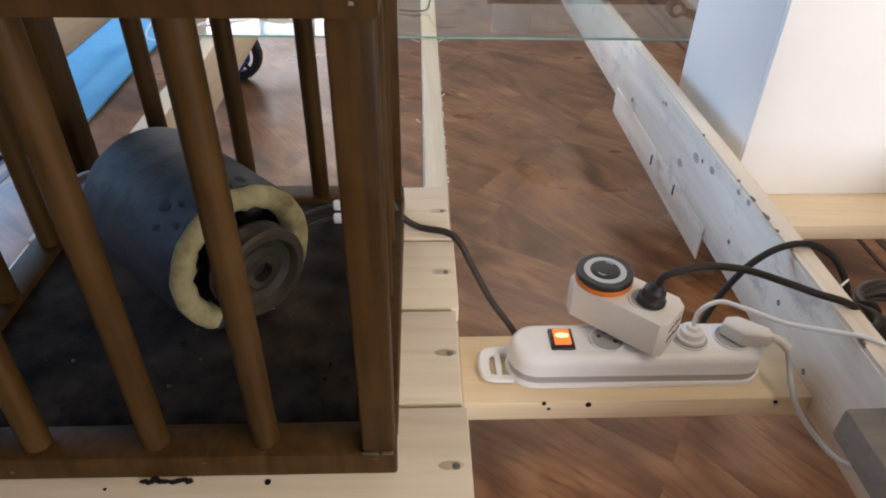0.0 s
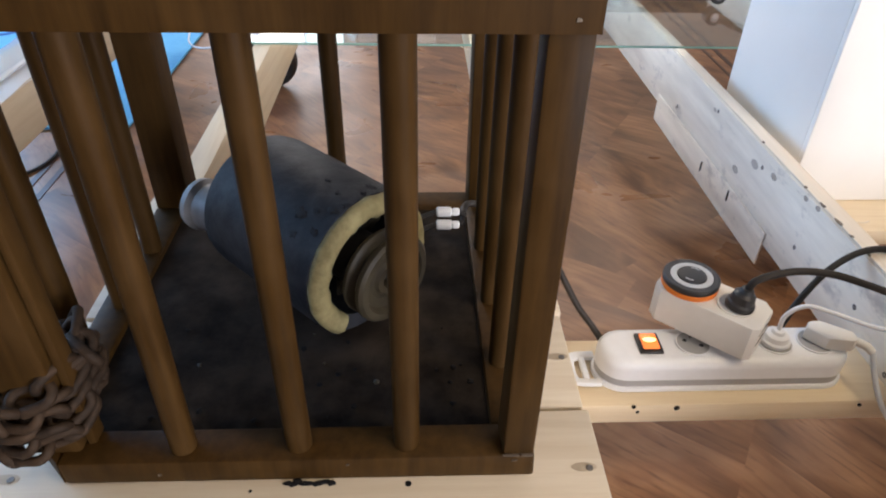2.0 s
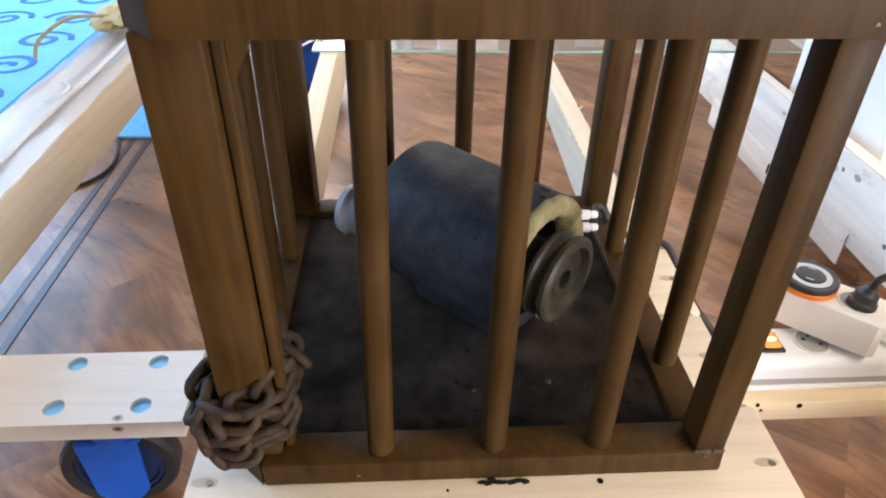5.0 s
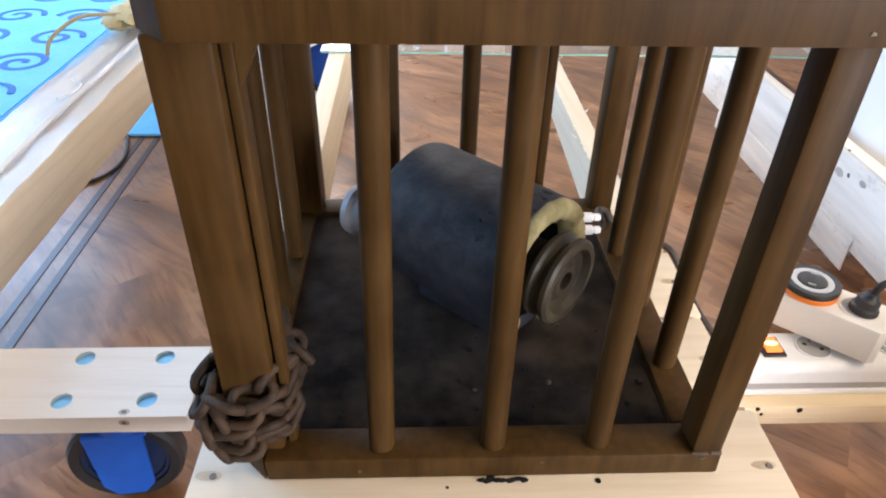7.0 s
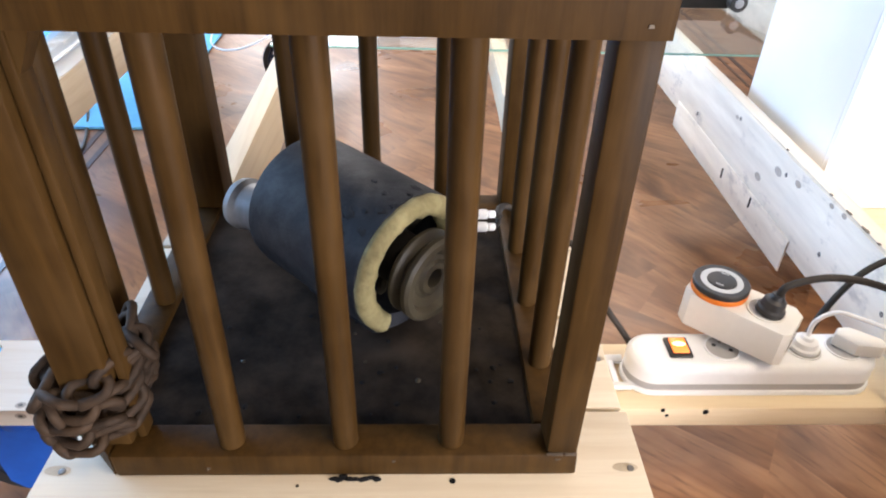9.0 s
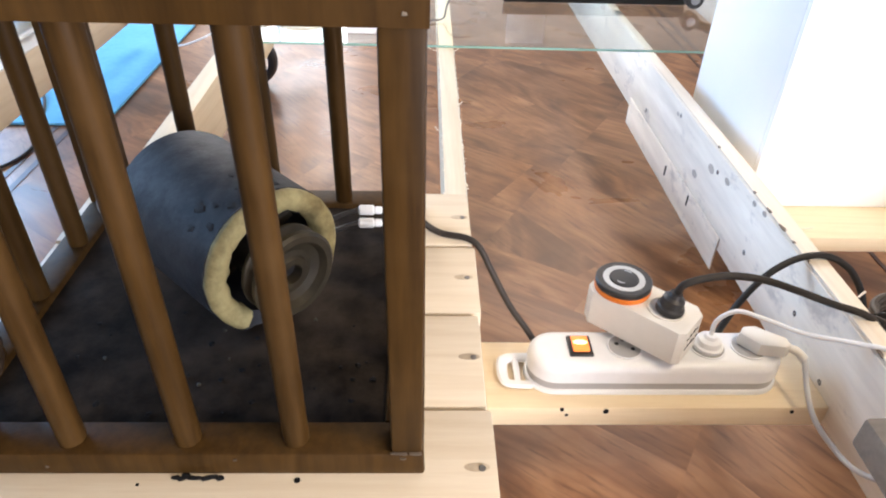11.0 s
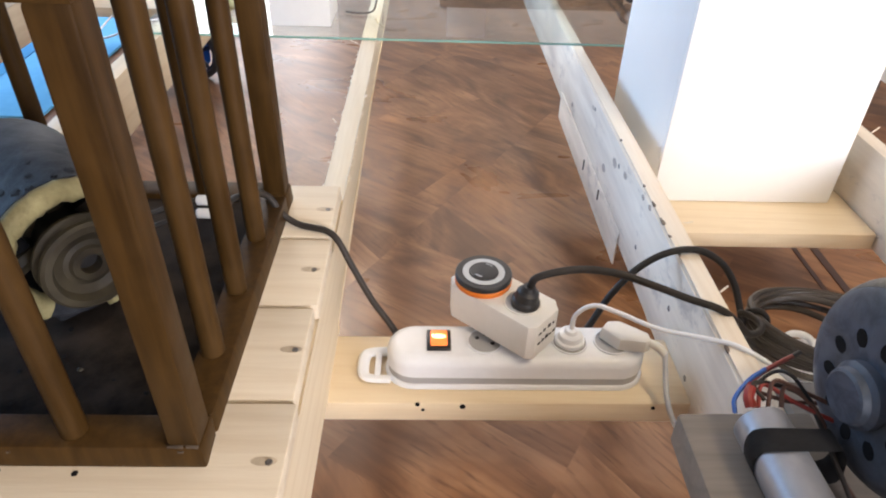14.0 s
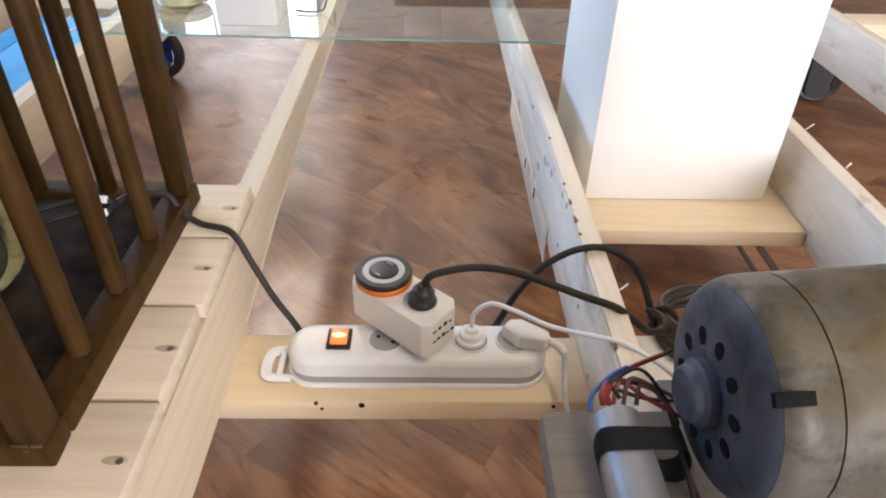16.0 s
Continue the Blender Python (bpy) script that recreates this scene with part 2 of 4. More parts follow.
def floor_mat(nt, bsdf):
    """Varnished parquet: panels of two directions, each with its own tone, flame figure and dark flecks."""
    tc = node(nt, "TexCoord")

    def mapped(vec, scale, turn=0):
        mp = node(nt, "Mapping", Scale=scale, Rotation=(0, 0, radians(turn)))
        nt.links.new(vec, mp.inputs["Vector"])
        return mp.outputs[0]

    def strips(turn):
        vec = mapped(tc.outputs["Object"], (1, 1, 1), turn)
        br = node(nt, "TexBrick", Scale=1.0, Mortar_Size=0.0, Brick_Width=0.62, Row_Height=0.21, Color1=(0, 0, 0, 1), Color2=(1, 1, 1, 1), Mortar=(0.2, 0.2, 0.2, 1))
        nt.links.new(vec, br.inputs["Vector"])
        tone = br.outputs["Color"]
        far = node(nt, "VectorMath")
        far.operation = "MULTIPLY_ADD"
        nt.links.new(tone, far.inputs[0])
        far.inputs[1].default_value = (3.1, 5.7, 2.3)
        nt.links.new(vec, far.inputs[2])
        own = far.outputs[0]
        flame = noise_tex(nt, mapped(own, (1.0, 2.6, 1)), 2.6, 6, 0.52, 2.2)
        rings = node(nt, "TexWave", Scale=7.0, Distortion=14.0, Detail=2.0, Detail_Scale=0.8)
        rings.bands_direction = "Y"
        nt.links.new(mapped(own, (0.55, 2.2, 1)), rings.inputs["Vector"])
        pores = noise_tex(nt, mapped(own, (13, 105, 1)), 1.2, 3, 0.5, 0.4)
        col = ramp(nt, flame, [(0.3, (0.105, 0.047, 0.020)), (0.5, (0.235, 0.112, 0.050)), (0.7, (0.37, 0.195, 0.095))])
        col = mix(nt, ramp(nt, rings.outputs["Fac"], [(0.55, (0, 0, 0)), (1.0, (0.2, 0.2, 0.2))]), col, (0.105, 0.041, 0.017))
        col = mix(nt, ramp(nt, pores, [(0.58, (0, 0, 0)), (0.7, (0.5, 0.5, 0.5))]), col, (0.06, 0.024, 0.011))
        col = mix(nt, 0.16, col, ramp(nt, tone, [(0.0, (0.52, 0.5, 0.48)), (1.0, (1.15, 1.1, 1.05))]), "MULTIPLY")
        return col, flame

    chk = node(nt, "TexChecker", Scale=2.1)
    nt.links.new(mapped(tc.outputs["Object"], (1, 1, 0), 32), chk.inputs["Vector"])
    (ca, fa), (cb, fb) = strips(36), strips(54)
    col = mix(nt, chk.outputs["Fac"], ca, cb)
    flame = mix(nt, chk.outputs["Fac"], fa, fb)
    blot = noise_tex(nt, mapped(tc.outputs["Object"], (1, 1.6, 1), 20), 3.4, 4, 0.55, 0.7)
    col = mix(nt, ramp(nt, blot, [(0.42, (0, 0, 0)), (0.66, (0.4, 0.4, 0.4))]), col, (0.115, 0.055, 0.03))
    nt.links.new(col, bsdf.inputs["Base Color"])
    nt.links.new(ramp(nt, blot, [(0.35, (0.27, 0.27, 0.27)), (0.68, (0.42, 0.42, 0.42))]), bsdf.inputs["Roughness"])
    bump(nt, bsdf, flame, 0.12, 0.0015)


M_floor = material("varnished_brown_parquet", floor_mat, 0.33)
M_inlay = material("dark_inlay_strip", speckle((0.06, 0.028, 0.02), (0.035, 0.016, 0.012), 40, 0.1), 0.35)
M_rug_light = material("light_blue_fabric", speckle((0.16, 0.5, 0.82), (0.12, 0.42, 0.74), 60, 0.5), 0.85)
M_rug_mid = material("mid_blue_fabric", speckle((0.07, 0.33, 0.62), (0.05, 0.27, 0.55), 60, 0.5), 0.85)
M_rug_dark = material("dark_blue_fabric", speckle((0.035, 0.15, 0.4), (0.025, 0.11, 0.33), 60, 0.5), 0.85)


# ---- mesh helpers
def thing(name, at, label, category, group="", kind=""):
    ob = new(name)
    ob.empty_display_size = 0.05
    ob.location = at
    return tagged(ob, label, category, group, kind)


def origin(ob):
    v = Vector(ob.location)
    while ob.parent:
        ob = ob.parent
        v = v + ob.location
    return v


def finish(bm, mat, name, smooth=25):
    bmesh.ops.recalc_face_normals(bm, faces=bm.faces)
    me = bpy.data.meshes.new(name)
    bm.to_mesh(me)
    bm.free()
    me.materials.append(mat)
    if smooth:
        me.shade_smooth()
        me.set_sharp_from_angle(angle=radians(smooth))
    return me


def part(name, bm, mat, parent=None, label="", smooth=25):
    """Links a bmesh given in world places as one mesh under its thing."""
    if parent is not None:
        bm.transform(Matrix.Translation(-origin(parent)))
    ob = new(name, finish(bm, mat, name, smooth))
    ob.parent = parent
    if label:
        ob["label"] = label
    return ob


def single(name, bm, mat, at, label, category, group="", kind="", smooth=25):
    bm.transform(Matrix.Translation(-Vector(at)))
    ob = new(name, finish(bm, mat, name, smooth))
    ob.location = at
    return tagged(ob, label, category, group, kind)


def block(lo, hi, bevel=0.002, seg=2, bm=None, rough=0.0):
    """A bevelled block between two corners; rough: uneven edges."""
    bm2 = bmesh.new()
    bmesh.ops.create_cube(bm2, size=1)
    lo, hi = Vector(lo), Vector(hi)
    for v in bm2.verts:
        v.co = Vector(((lo[i] + hi[i]) / 2 + v.co[i] * (hi[i] - lo[i]) for i in range(3)))
        if rough:
            v.co += Vector([random.uniform(-rough, rough) for _ in range(3)])
    if bevel:
        bmesh.ops.bevel(bm2, geom=bm2.edges[:], offset=bevel, segments=seg, affect="EDGES", profile=0.5)
    return join(bm, bm2)


def join(bm, other):
    if bm is None:
        return other
    me = bpy.data.meshes.new("tmp")
    other.to_mesh(me)
    other.free()
    bm.from_mesh(me)
    bpy.data.meshes.remove(me)
    return bm


def frame_of(direction):
    return Vector(direction).to_track_quat("Z", "Y").to_matrix().to_4x4()


def lathe(profile, base, axis, n=32, bm=None, closed=False, squash=1.0):
    """Turns a profile of (radius, height) about an axis from base."""
    b = bmesh.new()
    m = Matrix.Translation(base) @ frame_of(axis)
    rings = []
    for r, h in profile:
        if r < 1e-6:
            rings.append([b.verts.new(m @ Vector((0, 0, h)))])
        else:
            rings.append([b.verts.new(m @ Vector((r * math.cos(2 * math.pi * k / n), squash * r * math.sin(2 * math.pi * k / n), h))) for k in range(n)])
    pairs = list(zip(rings, rings[1:])) + ([(rings[-1], rings[0])] if closed else [])
    for p, q in pairs:
        for k in range(n):
            a, c = p[k % len(p)], p[(k + 1) % len(p)]
            d, e = q[(k + 1) % len(q)], q[k % len(q)]
            face = []
            for v in (a, c, d, e):
                if v not in face:
                    face.append(v)
            if len(face) > 2:
                b.faces.new(face)
    return join(bm, b)


def rod(p, q, r, n=16, bm=None, bevel=0.0015):
    p, q = Vector(p), Vector(q)
    h = (q - p).length
    return lathe([(0, 0), (r - bevel, 0), (r, bevel), (r, h - bevel), (r - bevel, h), (0, h)], p, q - p, n, bm)


def smooth_path(points, steps=8):
    pts = [Vector(p) for p in points]
    pts = [2 * pts[0] - pts[1]] + pts + [2 * pts[-1] - pts[-2]]
    out = []
    for a, b, c, d in zip(pts, pts[1:], pts[2:], pts[3:]):
        for k in range(steps):
            t = k / steps
            out.append(0.5 * (2 * b + (c - a) * t + (2 * a - 5 * b + 4 * c - d) * t * t + (3 * b - a - 3 * c + d) * t ** 3))
    return out + [pts[-2]]


def tube(points, r, n=10, steps=8, bm=None, closed=False, flat=1.0):
    """A cable through the points."""
    path = smooth_path(points, steps) if steps else [Vector(p) for p in points]
    b = bmesh.new()
    up = Vector((0.13, 0.21, 0.97))
    rings = []
    count = len(path)
    for i, p in enumerate(path):
        if closed:
            tan = (path[(i + 1) % count] - path[i - 1]).normalized()
        else:
            tan = (path[min(i + 1, count - 1)] - path[max(i - 1, 0)]).normalized()
        side = tan.cross(up)
        if side.length < 1e-4:
            side = tan.orthogonal()
        side.normalize()
        up = side.cross(tan).normalized()
        rings.append([b.verts.new(p + r * (math.cos(2 * math.pi * k / n) * side + flat * math.sin(2 * math.pi * k / n) * up)) for k in range(n)])
    pairs = list(zip(rings, rings[1:])) + ([(rings[-1], rings[0])] if closed else [])
    for p, q in pairs:
        for k in range(n):
            b.faces.new((p[k], p[(k + 1) % n], q[(k + 1) % n], q[k]))
    if not closed:
        b.faces.new(rings[0])
        b.faces.new(rings[-1])
    return join(bm, b)


def prism(outline, z0, z1, bevel=0.0, seg=2, bm=None):
    """An outline in plan, raised from z0 to z1."""
    b = bmesh.new()
    face = b.faces.new([b.verts.new((x, y, z0)) for x, y in outline])
    made = bmesh.ops.extrude_face_region(b, geom=[face])
    bmesh.ops.translate(b, verts=[g for g in made["geom"] if isinstance(g, bmesh.types.BMVert)], vec=(0, 0, z1 - z0))
    bmesh.ops.recalc_face_normals(b, faces=b.faces)
    if bevel:
        tops = [e for e in b.edges if abs(e.verts[0].co.z - z1) < 1e-6 and abs(e.verts[1].co.z - z1) < 1e-6]
        bmesh.ops.bevel(b, geom=tops, offset=bevel, segments=seg, affect="EDGES", profile=0.5)
    return join(bm, b)


def stadium(cx, cy, length, width, n=14):
    r = width / 2
    h = length / 2 - r
    pts = []
    for side, a0 in ((1, -90), (-1, 90)):
        for k in range(n + 1):
            a = radians(a0 + 180 * k / n)
            pts.append((cx + side * h + r * math.cos(a), cy + r * math.sin(a)))
    return pts


def holed_board(lo, hi, holes, r):
    """A board with round holes bored through its thickness."""
    b = bmesh.new()
    n = 16
    x0, y0, z0 = lo
    x1, y1, z1 = hi
    # split along x at each hole's column, so that each cell holds one hole
    xs = sorted({round(h[0], 4) for h in holes})
    ys = sorted({round(h[1], 4) for h in holes})
    cutx = [x0] + [x - r * 1.6 for x in xs[:1]] + [(a + c) / 2 for a, c in zip(xs, xs[1:])] + [xs[-1] + r * 1.6] + [x1]
    cuty = [y0] + [(a + c) / 2 for a, c in zip(ys, ys[1:])] + [y1]
    for zc, flip in ((z1, False), (z0, True)):
        for i in range(len(cutx) - 1):
            for j in range(len(cuty) - 1):
                ax, bx, ay, by = cutx[i], cutx[i + 1], cuty[j], cuty[j + 1]
                inside = [h for h in holes if ax < h[0] < bx and ay < h[1] < by]
                corner = [b.verts.new((x, y, zc)) for x, y in ((ax, ay), (bx, ay), (bx, by), (ax, by))]
                if not inside:
                    b.faces.new(corner)
                    continue
                hx, hy = inside[0]
                ring = [b.verts.new((hx + r * math.cos(2 * math.pi * (k + 0.5) / n + math.pi * 1.25 - math.pi / n), hy + r * math.sin(2 * math.pi * (k + 0.5) / n + math.pi * 1.25 - math.pi / n), zc)) for k in range(n)]
                for q in range(4):
                    seg = [ring[(q * 4 + s) % n] for s in range(5)]
                    b.faces.new([corner[q], corner[(q + 1) % 4]] + seg[::-1])
                if zc == z1:
                    low = [b.verts.new((v.co.x, v.co.y, z0)) for v in ring]
                    for k in range(n):
                        b.faces.new((ring[k], ring[(k + 1) % n], low[(k + 1) % n], low[k]))
    for (ax, ay), (bx, by) in (((x0, y0), (x1, y0)), ((x1, y0), (x1, y1)), ((x1, y1), (x0, y1)), ((x0, y1), (x0, y0))):
        b.faces.new([b.verts.new(p) for p in ((ax, ay, z0), (bx, by, z0), (bx, by, z1), (ax, ay, z1))])
    bmesh.ops.remove_doubles(b, verts=b.verts, dist=1e-5)
    return b


# ---- the room
def room():
    x0, x1, y0, y1, top = -3.5, 3.8, -2.6, 5.0, 2.5
    single("floor", block((x0, y0, -0.05), (x1, y1, 0), 0), M_floor, (0, 0, 0), "brown varnished parquet floor with a satin sheen", "floor", kind="structure")
    for x, w in ((-0.949, 0.007), (-0.909, 0.007), (0.865, 0.0045), (0.905, 0.0075)):
        single("floor_inlay", block((x - w, y0 + 0.01, 0.0004), (x + w, y1 - 0.01, 0.0016), 0), M_inlay, (x, 0, 0), "thin dark inlay strip in the parquet floor", "floor inlay", kind="structure")
    # ceiling and walls are out of view, added to enclose and bounce the light
    single("ceiling", block((x0, y0, top), (x1, y1, top + 0.1), 0), M_wall, (0, 0, top), "unseen plain grey ceiling", "ceiling", kind="structure")
    # this opening is made up to go with the south fill lamp
    b = block((x0, y0 - 0.1, 0), (1.3, y0, top), 0)
    b = block((2.9, y0 - 0.1, 0), (x1, y0, top), 0, bm=b)
    b = block((1.3, y0 - 0.1, 0), (2.9, y0, 0.25), 0, bm=b)
    b = block((1.3, y0 - 0.1, 1.75), (2.9, y0, top), 0, bm=b)
    single("wall_south", b, M_wall, (0, y0, 0), "unseen grey wall with an opening", "wall", kind="structure")
    single("wall_east", block((x1, y0, 0), (x1 + 0.1, y1, top), 0), M_wall, (x1, 0, 0), "unseen plain grey wall", "wall", kind="structure")
    b = block((x0 - 0.1, y0, 0), (x0, y1, 0.9), 0)
    b = block((x0 - 0.1, y0, 2.3), (x0, y1, top), 0, bm=b)
    b = block((x0 - 0.1, y0, 0.9), (x0, 0.2, 2.3), 0, bm=b)
    b = block((x0 - 0.1, 4.3, 0.9), (x0, y1, 2.3), 0, bm=b)
    single("wall_west", b, M_wall, (x0, 0, 0), "unseen grey wall with an opening", "wall", kind="structure")
    b = block((x0, y1, 0), (-1.55, y1 + 0.1, top), 0)
    b = block((-0.55, y1, 0), (x1, y1 + 0.1, top), 0, bm=b)
    b = block((-1.55, y1, 0), (-0.55, y1 + 0.1, 0.5), 0, bm=b)
    b = block((-1.55, y1, 2.3), (-0.55, y1 + 0.1, top), 0, bm=b)
    single("wall_north", b, M_wall, (0, y1, 0), "unseen grey wall with a tall window opening", "wall", kind="structure")


room()


# ---- the trolley
Y0, Y1 = 0.02, 2.2
trolley = thing("trolley", (0, 0.6, 0), "low raw pine trolley frame on blue castors", "trolley")


M_stain = material("grey_nail_stain", speckle((0.56, 0.47, 0.35), (0.38, 0.31, 0.23), 150, 0.1), 0.7)


def screw(x, y, z, r=0.003, parent=None, axis=(0, 0, 1)):
    if axis[2]:
        part("nail_stain", lathe([(0, 0.0002), (r * 3.4, 0.0002), (r * 3.2, -0.001), (0, -0.001)], (x - 0.004, y + 0.001, z), axis, 18, squash=0.42), M_stain, parent)
    part("screw", lathe([(0, -0.002), (r, -0.002), (r, 0.0006), (r * 0.55, 0.001), (0.0, 0.0004)], (x, y, z), axis, 10), M_nail, parent)


for a, b in ((0.252, 0.369), (0.3725, 0.489), (0.4935, 0.606), (0.6105, 0.724)):
    dx = random.uniform(-0.002, 0.002)
    plank = part("deck_plank", block((-0.432 + dx, a, 0.295), (0.037 + dx, b, 0.315), 0.0022, rough=0.0008), M_pine_x, trolley)
    for px in (0.027, -0.413):
        screw(px, (a + b) / 2, 0.3152, parent=plank)
def waney(points, x0, x1):
    """A beam sawn from a side outline of (y, z)."""
    b = prism(points, x0, x1)
    b.transform(Matrix(((0, 0, 1, 0), (1, 0, 0, 0), (0, 1, 0, 0), (0, 0, 0, 1))))
    bmesh.ops.bevel(b, geom=b.edges[:], offset=0.0015, segments=2, affect="EDGES", profile=0.5)
    return b


part("stringer", waney([(Y0, 0.182), (0.487, 0.182), (0.489, 0.1785), (0.600, 0.1785), (0.602, 0.194), (0.8, 0.214), (1.15, 0.236), (Y1, 0.238), (Y1, 0.2945), (Y0, 0.2945)], 0.008, 0.038), M_stringer, trolley)
part("stringer", block((-0.432, Y0, 0.186), (-0.397, Y1, 0.2945), 0.002, rough=0.001), M_stringer, trolley)
KNOTS = ((0.983, 0.205, 0.011), (0.929, 0.244, 0.012), (0.867, 0.256, 0.009), (1.284, 0.185, 0.005), (1.112, 0.257, 0.006), (0.776, 0.273, 0.006), (0.744, 0.276, 0.006))


def tapered(b, far):
    """Narrows a beam's outer side towards its far end."""
    for v in b.verts:
        if v.co.x > 0.455:
            v.co.x -= far * max(0.0, min(1.0, (v.co.y - 0.9) / 1.3))
    return b


def long_block(lo, hi, bevel, cuts):
    b = block(lo, hi, bevel, rough=0.001)
    for y in cuts:
        bmesh.ops.bisect_plane(b, geom=b.verts[:] + b.edges[:] + b.faces[:], plane_co=(0, y, 0), plane_no=(0, 1, 0))
    return b


rail = part("side_beam", tapered(long_block((0.443, Y0, 0.150), (0.470, Y1, 0.28), 0.002, (0.9,)), 0.016), M_limed, trolley, "white-smeared pine side beam")
part("side_beam_top", tapered(long_block((0.4445, Y0, 0.2802), (0.4705, Y1, 0.2835), 0.001, (0.9,)), 0.016), M_pine_pale, rail)
part("cleat", block((0.440, 0.835, 0.112), (0.4425, 1.39, 0.172), 0.001), M_limed, rail)
part("side_beam", block((0.845, Y0, 0.150), (0.872, Y1, 0.28), 0.002, rough=0.001), M_limed, trolley)
part("side_beam", block((-0.85, Y0, 0.182), (-0.815, Y1, 0.275), 0.002, rough=0.001), M_pine_y, trolley)
part("side_beam", block((-0.93, Y0, 0.182), (-0.895, Y1, 0.275), 0.002, rough=0.001), M_pine_pale, trolley)
part("cross_board", block((0.001, 0.490, 0.147), (0.4425, 0.597, 0.178), 0.003, rough=0.001), M_deal_x, trolley)
part("cross_board", block((0.471, 0.833, 0.150), (0.844, 1.25, 0.178), 0.003, rough=0.001), M_deal_x, trolley)
M_board = material("pale_pine_board", pine(0, (0.8, 0.75, 0.68), (0.66, 0.57, 0.46), False), 0.6)
# plug blue is brightened to hold the sky's reflection
M_plug = material("blue_plug_sky_sheen", speckle((0.3, 0.68, 0.95), (0.2, 0.55, 0.88), 90, 0.1), 0.3)
HOLES = [(-0.561, 0.515), (-0.656, 0.515), (-0.656, 0.583), (-0.561, 0.583)]
part("cross_board", holed_board((-0.814, 0.490, 0.153), (-0.51, 0.601, 0.178), HOLES, 0.0115), M_board, trolley, "pale pine board with four bored holes", smooth=30)


for hx, hy in HOLES:
    part("hole_plug", lathe([(0, 0), (0.0112, 0), (0.0112, -0.004), (0, -0.004)], (hx, hy, 0.1735), (0, 0, 1), 20), M_plug, trolley, "blue plug sunk in a bored hole, sky reflection in its colour")


def castor(x, y, top, turn, trail=0.034, R=0.0625, coat=None, shade_web=False):
    """A swivel castor: plate, blue fork, wheel."""
    c = part("castor", block((x - 0.04, y - 0.036, top - 0.006), (x + 0.04, y + 0.04, top - 0.0005), 0.002), coat or M_castor_blue, trolley, "blue steel swivel castor")
    m = Matrix.Translation((x, y, 0)) @ pose(0, 0, 0, 0, 0, turn)
    b = rod((0, 0, top - 0.025), (0, 0, top - 0.006), 0.03, 24)
    b = block((-0.024, -trail - 0.034, top - 0.032), (0.024, 0.03, top - 0.024), 0.002, bm=b)
    for s in (-1, 1):
        leg = prism([(-0.034, 0.0), (0.034, 0.0), (0.030, R - top - 0.005), (0.016, R - top - 0.022), (-0.016, R - top - 0.022), (-0.030, R - top - 0.005)], 0, 0.004, 0)
        leg.transform(Matrix(((0, 0, s, s * 0.021), (1, 0, 0, -trail), (0, 1, 0, top - 0.026), (0, 0, 0, 1))))
        b = join(b, leg)
    b.transform(m)
    part("fork", b, coat or M_castor_blue, c)
    w = lathe([(R - 0.016, -0.014), (R - 0.004, -0.016), (R, -0.010), (R, 0.010), (R - 0.004, 0.016), (R - 0.016, 0.014)], (0, -trail, R), (1, 0, 0), 36, closed=True)
    w.transform(m)
    part("tyre", w, M_black, c, "black rubber tyre")
    h = rod((-0.019, -trail, R), (0.019, -trail, R), 0.013, 20)
    h = lathe([(R - 0.0165, -0.011), (R - 0.0165, 0.011), (R - 0.022, 0.011), (R - 0.022, -0.011)], (0, -trail, R), (1, 0, 0), 36, h, closed=True)
    for k in range(5):
        a = 2 * math.pi * k / 5 + 0.3
        h = tube([(0, -trail + 0.01 * math.cos(a), R + 0.01 * math.sin(a)), (0, -trail + (R - 0.0195) * math.cos(a), R + (R - 0.0195) * math.sin(a))], 0.006, 6, 0, h)
    # solid dark disc, standing for the wheel's inside and the shadow between its spokes
    if shade_web:
        h = rod((-0.008, -trail, R), (0.008, -trail, R), R - 0.015, 32, h)
    h.transform(m)
    part("wheel_rim", h, M_black if coat else M_navy, c, "dark blue spoked rim")


castor(-0.606, 0.53, 0.153, -84, 0.008, 0.068, shade_web=True)
castor(-0.535, 1.86, 0.186, 82, 0.02, 0.076)
castor(1.31, 1.78, 0.165, 75, coat=M_black)
part("castor_board", block((-0.814, 1.80, 0.1862), (-0.4325, 1.92, 0.212), 0.002), M_pine_x, trolley)
part("castor_board", block((1.256, 1.72, 0.165), (1.46, 1.86, 0.19), 0.002), M_pine_x, trolley)
part("side_beam", block((1.225, 0.7, 0.168), (1.255, Y1, 0.283), 0.002), M_limed, trolley)
part("cross_board", block((1.256, 1.53, 0.20), (1.95, 1.62, 0.284), 0.002), M_deal_x, trolley)
part("cross_board", block((0.873, 1.98, 0.168), (1.224, 2.09, 0.196), 0.002), M_pine_x, trolley)
M_knot = material("greyed_knot", speckle((0.50, 0.44, 0.38), (0.33, 0.28, 0.23), 120, 0.2), 0.6)
for y, z in ((1.101, 0.146), (0.976, 0.156)):
    part("staple", block((0.4385, y - 0.002, z - 0.010), (0.4402, y + 0.002, z + 0.010), 0.0004), M_ink, rail, "dark staple")
for spot, way in (((-0.5805, 0.4975, 0.178), (0, 0, 1)), ((-0.5800, 0.4900, 0.169), (0, -1, 0))):
    ring = part("knot", lathe([(0, 0.0004), (0.0062, 0.0003), (0.0062, -0.001), (0, -0.001)], spot, way, 18, squash=0.7), M_knot, trolley, "greyish knot")
    part("knot_core", lathe([(0, 0.0008), (0.0028, 0.0007), (0.0028, 0), (0, 0)], spot, way, 12, squash=0.7), M_nail, ring)
